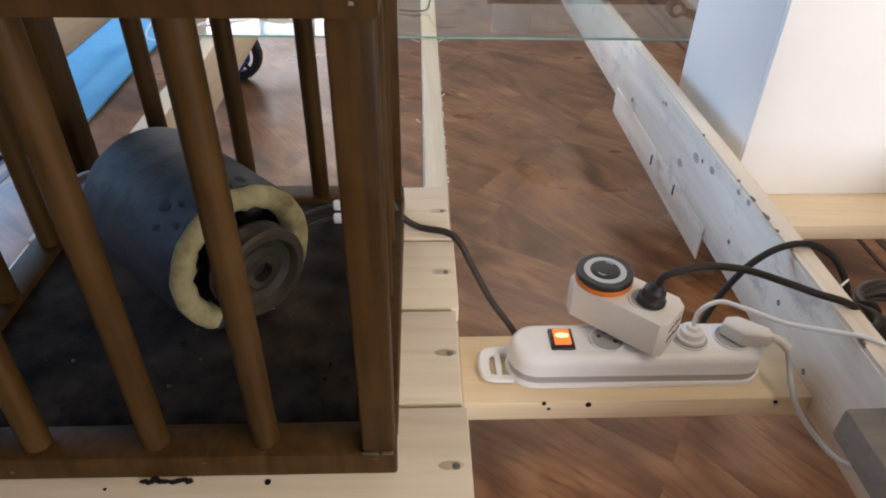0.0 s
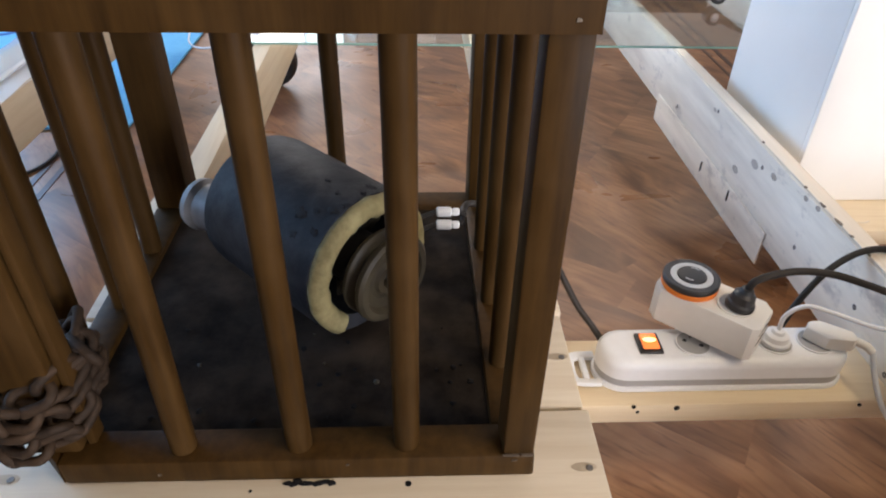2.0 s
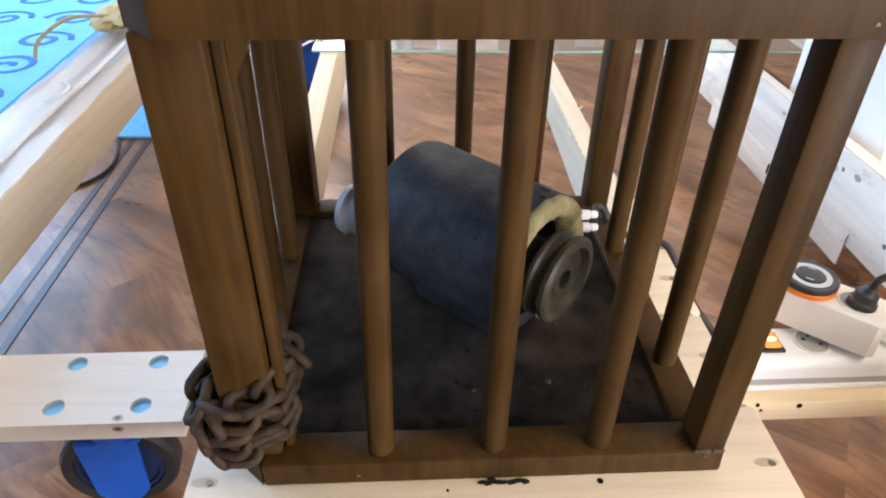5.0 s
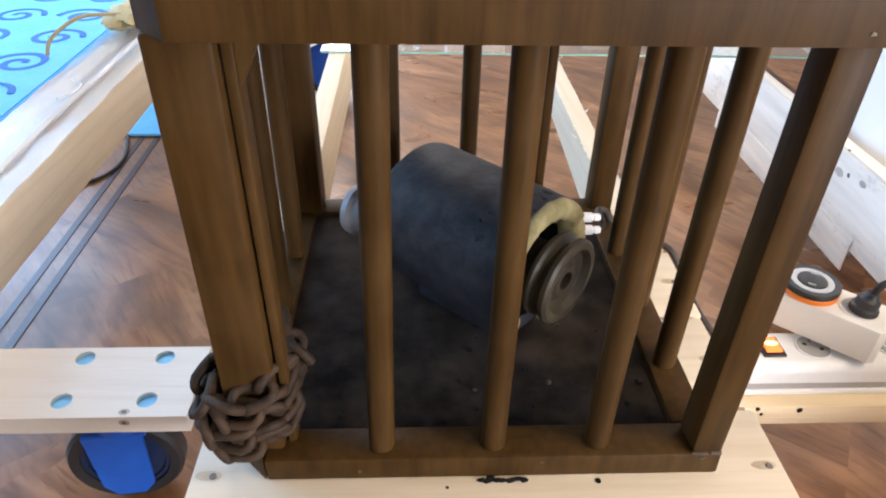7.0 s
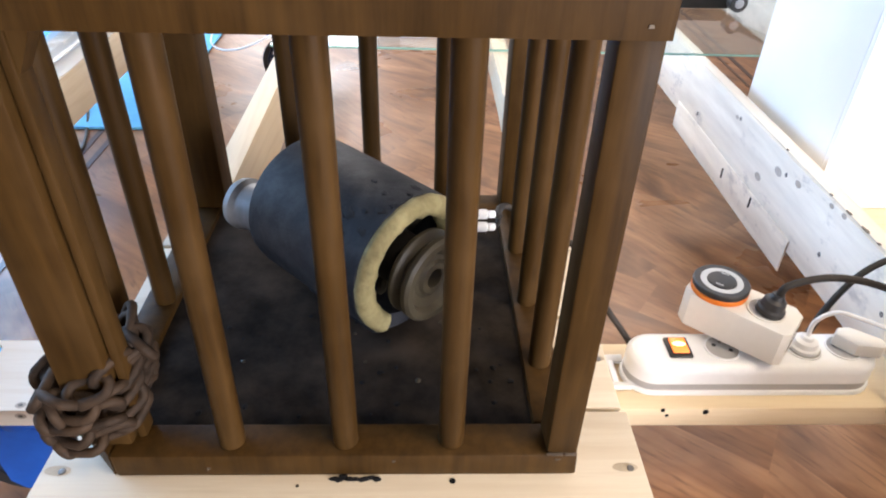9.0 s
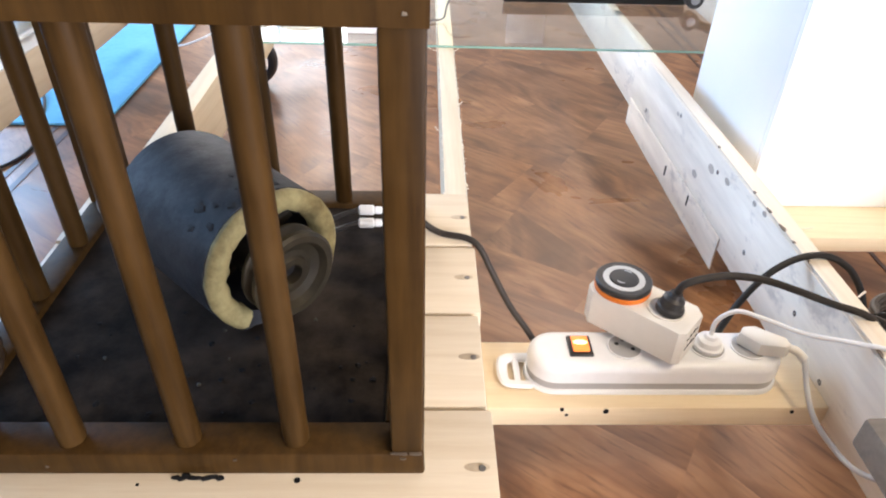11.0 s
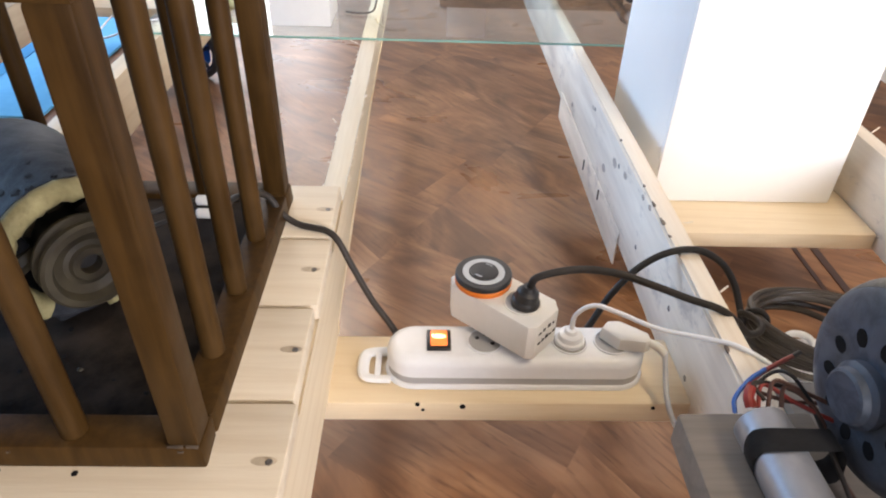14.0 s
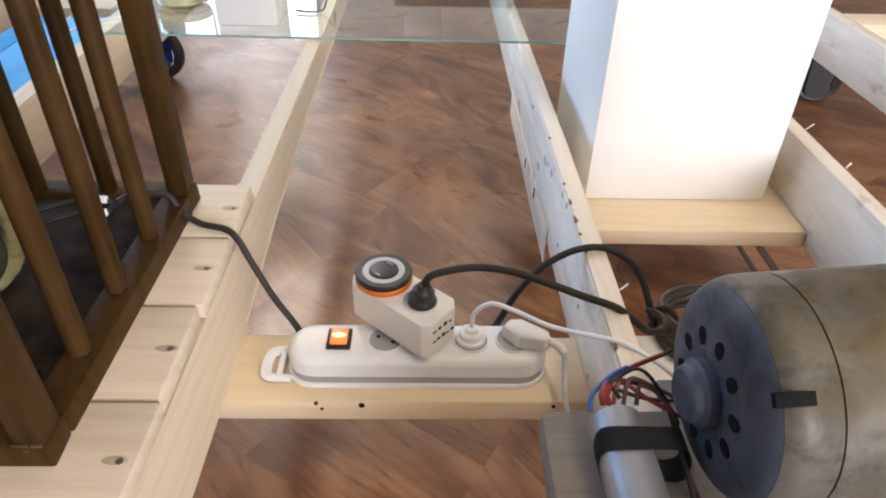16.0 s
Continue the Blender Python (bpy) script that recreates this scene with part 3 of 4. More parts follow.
M_bark = material("dark_bark", speckle((0.26, 0.21, 0.165), (0.11, 0.08, 0.06), 140, 0.5), 0.85)
for y, z, w in ((0.632, 0.2838, 0.016), (0.668, 0.2838, 0.010), (0.700, 0.2838, 0.018), (0.742, 0.2838, 0.012), (0.790, 0.2838, 0.008), (0.47, 0.2838, 0.014), (0.93, 0.2838, 0.008)):
    b = bmesh.new()
    bmesh.ops.create_icosphere(b, subdivisions=2, radius=1)
    for v in b.verts:
        f = 1 + 0.5 * noise.noise(v.co * 1.7 + Vector((y * 40, 0, 0)))
        v.co = Vector((0.4465 + 0.0024 * v.co.x * f, y + w * 0.6 * v.co.y * f, z - 0.0011 + 0.0014 * v.co.z * f))
    part("bark_patch", b, M_bark, rail, "dark strip of bark")
for y, z, r in KNOTS:
    part("knot", lathe([(0, 0.0005), (r, 0.0004), (r, -0.001), (0, -0.001)], (0.4428, y, z), (-1, 0, 0), 18, squash=0.6), M_knot, rail, "greyish knot")
for x, y, z in ((0.443, 0.522, 0.186), (0.443, 0.905, 0.251), (0.443, 0.609, 0.216), (0.443, 1.098, 0.26), (0.443, 1.28, 0.19), (0.443, 0.76, 0.2)):
    screw(x, y, z, 0.004, rail, (-1, 0, 0))


# ---- the wooden cage
cage = thing("cage", (-0.2, 0.5, 0.315), "dark-stained wooden cage with round bars on a pine deck", "cage")
CX0, CX1, CY0, CY1 = -0.405, -0.018, 0.305, 0.69
ZB, ZT = 0.315, 0.655
CH = 0.034
OUT = [(CX0 + CH, CY0), (CX1, CY0), (CX1, CY1), (CX0, CY1), (CX0, CY0 + CH)]
part("base_board", prism([(x * 0.97 - 0.006, 0.5 + (y - 0.5) * 0.97) for x, y in OUT], ZB, ZB + 0.018), M_dirt, cage, "dirty dark base board")
part("base_rail", block((CX0 + CH, CY0, ZB), (CX1, CY0 + 0.032, ZB + 0.024), 0.003, rough=0.0008), M_cage, cage)
part("base_rail", block((CX1 - 0.032, CY0 + 0.0325, ZB), (CX1, CY1 - 0.0325, ZB + 0.024), 0.003, rough=0.0008), M_cage, cage)
part("base_rail", block((CX0, CY1 - 0.032, ZB), (CX1, CY1, ZB + 0.024), 0.003, rough=0.0008), M_cage, cage)
part("base_rail", block((CX0, CY0 + CH + 0.02, ZB), (CX0 + 0.032, CY1 - 0.0325, ZB + 0.024), 0.003, rough=0.0008), M_cage, cage)
part("corner_block", prism([(CX0 + CH - 0.0005, CY0 + 0.002), (CX0 + CH - 0.0005, CY0 + 0.05), (CX0, CY0 + 0.053), (CX0 + 0.001, CY0 + CH)], ZB, ZB + 0.023, 0.002), M_cage, cage)
part("top_rail", prism([(CX0 + 0.030, CY0), (CX1, CY0), (CX1, CY0 + 0.045), (CX0 + 0.010, CY0 + 0.045), (CX0 + 0.010, CY0 + 0.022)], ZT, ZT + 0.045, 0.003), M_cage, cage)
for a, b in (((CX0, CY1 - 0.045), (CX1, CY1)), ((CX0 + 0.006, CY0 + 0.0455), (CX0 + 0.045, CY1 - 0.0455)), ((CX1 - 0.045, CY0 + 0.0455), (CX1, CY1 - 0.0455))):
    part("top_rail", block((*a, ZT), (*b, ZT + 0.045), 0.003, rough=0.0008), M_cage, cage)
part("top_panel", block((CX0 + 0.02, CY0 + 0.02, ZT + 0.0455), (CX1 - 0.02, CY1 - 0.02, ZT + 0.056), 0.002), M_cage, cage)
PZ0, PZ1 = ZB + 0.0235, ZT + 0.0005
part("corner_post", block((-0.0435, 0.3065, PZ0), (-0.0195, 0.333, PZ1), 0.003, rough=0.001), M_cage, cage)
part("corner_post", block((-0.046, 0.660, PZ0), (-0.020, 0.688, PZ1), 0.003, rough=0.001), M_cage, cage)
part("corner_post", block((-0.403, 0.652, PZ0), (-0.365, 0.688, PZ1), 0.003, rough=0.001), M_cage, cage)
part("corner_post", block((-0.394, 0.318, PZ0 - 0.002), (-0.3555, 0.340, PZ1), 0.003, rough=0.001), M_cage, cage)
part("corner_post", block((-0.3545, 0.324, PZ0), (-0.3475, 0.340, PZ1), 0.0015, rough=0.001), M_cage, cage)
XS = (-0.283, -0.196, -0.115)
YS = (0.404, 0.487, 0.574)
brace = prism([(-0.3473, ZT - 0.0005), (-0.3473, ZT - 0.030), (-0.3370, ZT - 0.010), (-0.3335, ZT - 0.0005)], -0.339, -0.325)
brace.transform(Matrix(((1, 0, 0, 0), (0, 0, -1, 0), (0, 1, 0, 0), (0, 0, 0, 1))))
part("corner_brace", brace, M_cage, cage)
for x in XS:
    part("bar", rod((x + (0.001 if x == XS[0] else 0), 0.320, PZ0), (x + (0.005 if x == XS[0] else 0), 0.320, PZ1), 0.0098), M_cage, cage)
    part("bar", rod((x + 0.001, 0.668, PZ0), (x + 0.001, 0.668, PZ1), 0.0098), M_cage, cage)
for y in YS:
    part("bar", rod((CX1 - 0.017, y, PZ0), (CX1 - 0.017, y, PZ1), 0.0098), M_cage, cage)
    part("bar", rod((CX0 + 0.021, y, PZ0), (CX0 + 0.022, y, PZ1), 0.0098), M_cage, cage)


# ---- the roller in the cage
M_spot = material("worn_dark_rubber", speckle((0.03, 0.032, 0.038), (0.014, 0.015, 0.018), 60, 0.4, spec=0.15), 0.7)


def roller():
    ob = thing("roller", (-0.2, 0.5, 0.3335), "slate-grey padded roller with a yellowed foam ring and a belt pulley", "roller")
    front, ax = Vector((-0.1475, 0.4485, 0.4125)), Vector((0.724, -0.689, -0.0207)).normalized()
    back = front - ax * 0.150
    R = 0.0655
    L = 0.150
    part("drum", lathe([(0.025, 0.0), (R - 0.014, 0.0), (R - 0.005, 0.0015), (R - 0.0005, 0.006), (R + 0.001, 0.014), (R + 0.001, L * 0.5), (R, L - 0.002), (R - 0.003, L), (R - 0.017, L), (R - 0.017, L * 0.4), (0.03, L * 0.4)], back, ax, 56), M_slate, ob)
    foot = block((-0.05, -0.028, 0), (0.05, 0.028, 0.022), 0.004)
    foot.transform(Matrix.Translation((front.x - ax.x * 0.07, front.y - ax.y * 0.07, 0.3335)) @ pose(0, 0, 0, 0, 0, -43.6))
    part("mounting_foot", foot, M_spot, ob, "dark mounting foot")
    R = 0.0645
    side0, up0 = Vector((-ax.y, ax.x, 0)), Vector((0, 0, 1))
    for ang, dist, rr in ((112, 0.010, 0.006), (125, 0.034, 0.008), (74, 0.012, 0.006), (98, 0.021, 0.003), (104, 0.004, 0.004), (86, 0.006, 0.003), (132, 0.012, 0.004), (118, 0.022, 0.0035), (140, 0.030, 0.005), (92, 0.040, 0.003)):
        dr = side0 * math.cos(radians(ang)) + up0 * math.sin(radians(ang))
        b = lathe([(0, 0.0006), (rr * 0.7, 0.0005), (rr, -0.0006), (0, -0.002)], front - ax * dist + dr * (0.0655 + 0.0006), dr, 14, squash=0.6)
        for v in b.verts:
            v.co += dr.cross(ax) * random.uniform(-0.002, 0.002) + ax * random.uniform(-0.0015, 0.0015)
        part("dark_spot", b, M_spot, ob, "dark worn spot")
    # the foam ring, with a piece missing
    b = bmesh.new()
    rings = []
    n = 60
    for k in range(n + 1):
        a = radians(-82 + 312 * k / n)
        # the angle runs round the axis from the lower right
        jag = 0.004 * noise.noise(Vector((k * 0.5, 0, 0)))
        ro, ri = R + 0.0005 + jag * 0.3, R - 0.0175 + jag
        side, up = Vector((-ax.y, ax.x, 0)), Vector((0, 0, 1))
        d = side * math.cos(a) + up * math.sin(a)
        rings.append([b.verts.new(front + d * r + ax * h) for r, h in ((ri, -0.012), (ri, 0.005), (ri + 0.004, 0.008 + jag), (ro - 0.005, 0.009 + jag), (ro, 0.004), (ro, -0.0005))])
    for p, q in zip(rings, rings[1:]):
        for k in range(6):
            b.faces.new((p[k], p[(k + 1) % 6], q[(k + 1) % 6], q[k]))
    b.faces.new(rings[0])
    b.faces.new(rings[-1])
    part("foam_ring", b, M_foam, ob, "yellowed crumbling foam ring", 70)
    hub = front - ax * 0.012
    part("hub", rod(hub - ax * 0.09, hub + ax * 0.03, 0.024, 28), M_black, ob, "black hub")
    for k in range(6):
        a = 2 * math.pi * k / 6 + 0.4
        d = Vector((-ax.y, ax.x, 0)) * math.cos(a) + Vector((0, 0, 1)) * math.sin(a)
        part("spoke", tube([hub - ax * 0.02 + d * 0.022, hub - ax * 0.02 + d * 0.045], 0.0035, 6, 0, flat=2.5), M_brass, ob)
    pul = front + ax * 0.0085
    part("pulley", lathe([(0.018, 0), (0.036, 0), (0.0392, 0.003), (0.0392, 0.006), (0.033, 0.0115), (0.0396, 0.018), (0.0396, 0.022), (0.037, 0.0245), (0.0315, 0.0245), (0.028, 0.018), (0.0205, 0.0155), (0.0165, 0.0165), (0.0145, 0.0195), (0.0088, 0.0195), (0.0085, 0.008), (0.0, 0.008)], pul, ax, 44), M_brass, ob, "dull brown belt pulley")
    cap_ax = Vector((0.838, -0.546, 0.0)).normalized()
    cap = Vector((-0.3178, 0.5535, 0.4105)) + cap_ax * 0.060
    part("bearing_cap", lathe([(0, -0.060), (0.020, -0.060), (0.0245, -0.057), (0.026, -0.050), (0.023, -0.044), (0.023, 0.001)], cap, cap_ax, 36), M_cap, ob, "dull pale bearing cap")
    part("bearing_hole", rod(cap - cap_ax * 0.0604, cap - cap_ax * 0.05, 0.013, 24), M_ink, ob, "dark bearing hole")


roller()
M_dust = material("pale_dust", speckle((0.2, 0.17, 0.13), (0.1, 0.08, 0.06), 80, 0.3), 0.85)
# crumbs and dust on the cage's base board, chips on the top rail
for k in range(34):
    x, y = random.uniform(-0.34, -0.06), random.uniform(0.345, 0.46) if k < 22 else random.uniform(0.345, 0.62)
    r = random.uniform(0.0012, 0.0032)
    b = bmesh.new()
    bmesh.ops.create_icosphere(b, subdivisions=1, radius=1)
    for v in b.verts:
        v.co = Vector((x + r * v.co.x * random.uniform(0.6, 1.4), y + r * v.co.y * random.uniform(0.6, 1.4), 0.3335 + 0.5 * r + 0.6 * r * v.co.z))
    part("crumb", b, M_brass if k % 6 == 0 else M_ink, cage)
for x, z, w in ((-0.031, 0.662, 0.0022),):
    part("chip", block((x, CY0 - 0.0004, z - 0.0007), (x + w, CY0 + 0.001, z + 0.0007), 0, rough=0.0004), M_dust, cage, "pale chipped spot")


# ---- the rusty chain round the corner post
def chain():
    ob = thing("chain", (-0.375, 0.335, 0.33), "rusty iron chain wound round the cage's corner post", "chain")
    hw, hl, r, n = 0.0068, 0.0105, 0.0038, 16
    pts = []
    for k in range(n):
        a = 2 * math.pi * k / n
        pts.append((math.copysign(hl, math.cos(a)) * (1 if abs(math.cos(a)) > 1e-6 else 0) * 0.55 + 0.0095 * math.cos(a), hw * 1.25 * math.sin(a), 0))
    b = tube(pts, r, 7, 0, closed=True)
    me = finish(b, M_rust, "link", 60)
    path = []
    cx, cy = -0.380, 0.340
    turns = 4.6
    steps = 400
    for k in range(steps):
        s = k / (steps - 1)
        a = radians(200) + 2 * math.pi * turns * s
        wob = 0.006 * math.sin(a * 1.7 + s * 9)
        path.append(Vector((cx + (0.0355 + wob - 0.004 * s) * math.cos(a), cy + (0.0305 + wob * 0.6 - 0.003 * s) * math.sin(a), 0.3605 + 0.050 * s + 0.009 * math.sin(a + 0.8))))
    for k in range(60):
        s = k / 59
        path.append(path[399] .lerp(Vector((-0.347, 0.344, 0.412)), s) + Vector((0.006 * math.sin(s * 9), 0, 0)))
    dist = 0
    last = path[0]
    gap = 0.0195
    i = 0
    for p, q in zip(path, path[1:]):
        dist += (q - p).length
        if dist >= gap:
            dist = 0
            tan = (q - last).normalized()
            out = Vector((p.x - cx, p.y - cy, 0)).normalized()
            roll = (i % 2) * math.pi / 2 + random.uniform(-0.45, 0.45)
            up = (out - tan * out.dot(tan)).normalized()
            m = Matrix((tan, up.cross(tan), up)).transposed().to_4x4()
            link = new("link", me)
            link.parent = ob
            link.matrix_local = Matrix.Translation(q - ob.location) @ m @ Matrix.Rotation(roll + 0.5, 4, "X") @ Matrix.Rotation(random.uniform(-0.3, 0.3), 4, "Z")
            last = q
            i += 1


chain()


# ---- the power strip and what is plugged in
def power_strip():
    cx, cy, z = 0.248, 0.5425, 0.1785
    ob = thing("power_strip", (cx, cy, z), "white four-socket power strip with a lit switch on a pine board", "power strip")
    part("foot", prism(stadium(cx, cy, 0.298, 0.067), z, z + 0.006, 0.0025), M_white, ob)
    part("seam", prism(stadium(cx, cy, 0.291, 0.0612), z + 0.0062, z + 0.0165), M_grey, ob, "grey band")
    b = prism(stadium(cx, cy, 0.293, 0.0635), z + 0.0167, z + 0.043, 0.012, 5)
    part("body", b, M_white, ob)
    # hanging eye at the end
    b = tube([(cx - 0.142, cy - 0.022, z + 0.004), (cx - 0.166, cy - 0.0205, z + 0.004), (cx - 0.1735, cy - 0.012, z + 0.004), (cx - 0.1735, cy + 0.012, z + 0.004), (cx - 0.166, cy + 0.0205, z + 0.004), (cx - 0.142, cy + 0.022, z + 0.004)], 0.0068, 8, 6, flat=0.5)
    b = block((cx - 0.161, cy - 0.022, z + 0.001), (cx - 0.154, cy + 0.022, z + 0.006), 0.001, bm=b)
    part("hanging_eye", b, M_white, ob)
    zt = z + 0.0432
    sx, sy = 0.160, 0.5425
    sw = part("switch", block((sx - 0.0135, sy - 0.016, zt - 0.004), (sx + 0.0135, sy + 0.016, zt + 0.003), 0.0015), M_black, ob, "black switch frame")
    part("rocker", block((sx - 0.0095, sy - 0.012, zt + 0.0031), (sx + 0.0095, sy + 0.012, zt + 0.0062), 0.0015), M_lamp_red, sw, "lit orange rocker")
    part("neon_lamp", lathe([(0.0, 0.0), (0.008, 0.0), (0.006, 0.0008), (0, 0.001)], (sx, sy + 0.001, zt + 0.0063), (0, 0, 1), 16, squash=0.5), M_lamp_core, sw, "glowing neon lamp")
    for x in (0.212, 0.260, 0.308, 0.356):
        s = part("socket", lathe([(0.0203, -0.001), (0.0203, 0.0014), (0.0190, 0.0018), (0.0183, 0.0010), (0.0183, -0.006)], (x, sy, zt), (0, 0, 1), 36, closed=False), M_white, ob)
        part("recess", lathe([(0.0183, 0.0008), (0.0, 0.0008)], (x, sy, zt), (0, 0, 1), 30), M_recess, s, "grey socket floor")
        for dx in (-0.0095, 0.0095):
            part("contact_hole", lathe([(0.0, 0.0012), (0.0026, 0.0012), (0.0026, 0.0009)], (x + dx * 0.9, sy - dx * 0.45, zt), (0, 0, 1), 10), M_black, s)
        part("earth_pin", rod((x, sy + 0.010, zt), (x, sy + 0.010, zt + 0.004), 0.0022, 8, bevel=0.0008), M_nail, s)


power_strip()


def timer():
    """A mechanical timer adapter, plugged in askew."""
    ob = thing("plug_timer", (0.246, 0.555, 0.2225), "white plug-in timer with a black and orange dial", "timer")
    cx, cy, z0, z1 = 0.231, 0.565, 0.230, 0.275
    m = Matrix.Translation((cx, cy, 0)) @ pose(0, 0, 0, 0, 0, -42)
    hl, hw, c = 0.061, 0.029, 0.011
    b = prism([(-hl + c, -hw), (hl - c * 0.6, -hw), (hl, -hw + c * 0.6), (hl, hw - c), (hl - c, hw), (-hl + c, hw), (-hl, hw - c), (-hl, -hw + c)], z0, z1, 0.002)
    b.transform(m)
    part("case", b, M_white2, ob)
    b = rod((0.040, 0, 0.2222), (0.040, 0, z0 + 0.001), 0.018, 28)
    b.transform(Matrix.Translation((0.260 - 0.040 * math.cos(radians(-42)), 0.5425 - 0.040 * math.sin(radians(-42)), 0)) @ pose(0, 0, 0, 0, 0, -42))
    part("plug_base", b, M_white2, ob)
    dx, dy = cx - 0.029 * math.cos(radians(-42)), cy - 0.029 * math.sin(radians(-42))
    part("dial_ring", lathe([(0.0312, 0.0), (0.0322, 0.0015), (0.0322, 0.006), (0.0312, 0.0068), (0.0, 0.0068)], (dx, dy, z1), (0, 0, 1), 48), M_orange, ob, "orange dial ring")
    d = part("dial", lathe([(0.0312, 0.0069), (0.0320, 0.008), (0.0320, 0.0125), (0.0306, 0.0140), (0.0245, 0.0140), (0.0240, 0.0132), (0.0, 0.0132)], (dx, dy, z1), (0, 0, 1), 48), M_black, ob, "black knurled dial")
    part("dial_face", lathe([(0.0238, 0.0133), (0.0238, 0.0141), (0.0172, 0.0141), (0.0168, 0.0136)], (dx, dy, z1), (0, 0, 1), 48), M_dial, d, "pale grey ring of the dial")
    part("knob", lathe([(0.0166, 0.0132), (0.0160, 0.0152), (0.0135, 0.0158), (0.0, 0.0158)], (dx, dy, z1), (0, 0, 1), 40), M_black, d)
    for a0 in (35, 215):
        pts = [(dx + 0.012 * math.cos(radians(a0 + k)), dy + 0.012 * math.sin(radians(a0 + k)), z1 + 0.0159) for k in (0, 14, 28, 42)]
        part("arrow_mark", tube(pts, 0.0008, 6, 3), M_dial, d)
    sx, sy = cx + 0.026 * math.cos(radians(-42)), cy + 0.026 * math.sin(radians(-42))
    s = part("socket", lathe([(0.0212, -0.0005), (0.0212, 0.0012), (0.0196, 0.0014), (0.0190, 0.0006)], (sx, sy, z1), (0, 0, 1), 40), M_white2, ob)
    part("recess", lathe([(0.0190, 0.0005), (0.0, 0.0005)], (sx, sy, z1), (0, 0, 1), 36), M_recess, s, "grey socket recess")
    # hand-written scrawl on the end face: plain strokes
    for row, zz in ((0, 0.261), (1, 0.247)):
        for k in range(4 + row):
            u = -0.017 + k * (0.0072 if row else 0.0085)
            b = block((hl - 0.0002, u, zz - 0.0012), (hl + 0.0003, u + 0.0052 - 0.001 * (k % 2), zz + 0.0012 + 0.0012 * (k % 3)), 0)
            b.transform(m)
            part("ink_bar", b, M_ink, ob)


timer()


def plug(name, at, axis, mat, label, r=0.017, length=0.03, neck=0.006):
    ob = thing(name, at, label, "plug")
    part("plug_body", lathe([(0, 0), (r, 0), (r, length * 0.3), (r * 0.86, length * 0.42), (r * 0.78, length * 0.85), (neck * 1.45, length), (neck * 1.1, length * 1.25), (0, length * 1.25)], at, axis, 24), mat, ob)
    return ob


# black mains plug in the timer, its cable arching to the coil
p = plug("black_plug", (0.2525, 0.5455, 0.2757), (0.12, -0.02, 1), M_black, "black mains plug with a thick cable in the timer", 0.0155, 0.020)
part("cable", tube([(0.2552, 0.545, 0.298), (0.264, 0.546, 0.3125), (0.305, 0.551, 0.319), (0.345, 0.548, 0.317), (0.385, 0.541, 0.307), (0.425, 0.534, 0.2945), (0.457, 0.524, 0.2885), (0.480, 0.524, 0.270), (0.502, 0.532, 0.247), (0.522, 0.545, 0.237), (0.533, 0.562, 0.234), (0.530, 0.584, 0.228), (0.524, 0.596, 0.222)], 0.0042, 16), M_cable_brown, p)
# second black cable: from the strip's rear, up and over the beam
t = thing("black_cable", (0.36, 0.6, 0.18), "black rubber cable looping over the white beam", "cable")
part("cable_run", tube([(0.330, 0.573, 0.200), (0.345, 0.590, 0.21), (0.365, 0.602, 0.243), (0.395, 0.616, 0.272), (0.432, 0.628, 0.2870), (0.468, 0.632, 0.2882), (0.498, 0.627, 0.274), (0.517, 0.618, 0.250), (0.527, 0.610, 0.226), (0.533, 0.600, 0.206)], 0.0042, 16), M_cable, t)
# small white plug with a thin white lead
p = plug("white_adapter_plug", (0.308, 0.5425, 0.2235), (0, 0, 1), M_white, "small white plug with a thin white lead in the power strip", 0.0165, 0.014, 0.0055)
part("lead", tube([(0.308, 0.5435, 0.238), (0.311, 0.546, 0.260), (0.328, 0.543, 0.276), (0.352, 0.533, 0.275), (0.39, 0.510, 0.273), (0.43, 0.487, 0.2815), (0.457, 0.470, 0.2865), (0.49, 0.448, 0.277), (0.52, 0.425, 0.258)], 0.0026, 16), M_white, p)
# flat white plug with its cable falling down in front of the board
p = thing("white_flat_plug", (0.372, 0.5425, 0.2235), "flat white angled plug with a white cable in the power strip", "plug")
b = prism([(0.343, 0.548), (0.352, 0.560), (0.366, 0.561), (0.383, 0.549), (0.395, 0.540), (0.395, 0.528), (0.388, 0.524), (0.360, 0.528)], 0.2240, 0.240, 0.004)
part("plug_body", b, M_white2, p)
part("strain_relief", tube([(0.392, 0.532, 0.233), (0.403, 0.526, 0.231), (0.410, 0.519, 0.226)], 0.0048, 16, 4), M_white2, p)
part("lead", tube([(0.410, 0.520, 0.227), (0.410, 0.506, 0.212), (0.409, 0.485, 0.196), (0.413, 0.466, 0.182), (0.423, 0.44, 0.172), (0.426, 0.41, 0.178), (0.428, 0.38, 0.2), (0.434, 0.365, 0.22), (0.4425, 0.36, 0.24)], 0.003, 16), M_greyed, p)
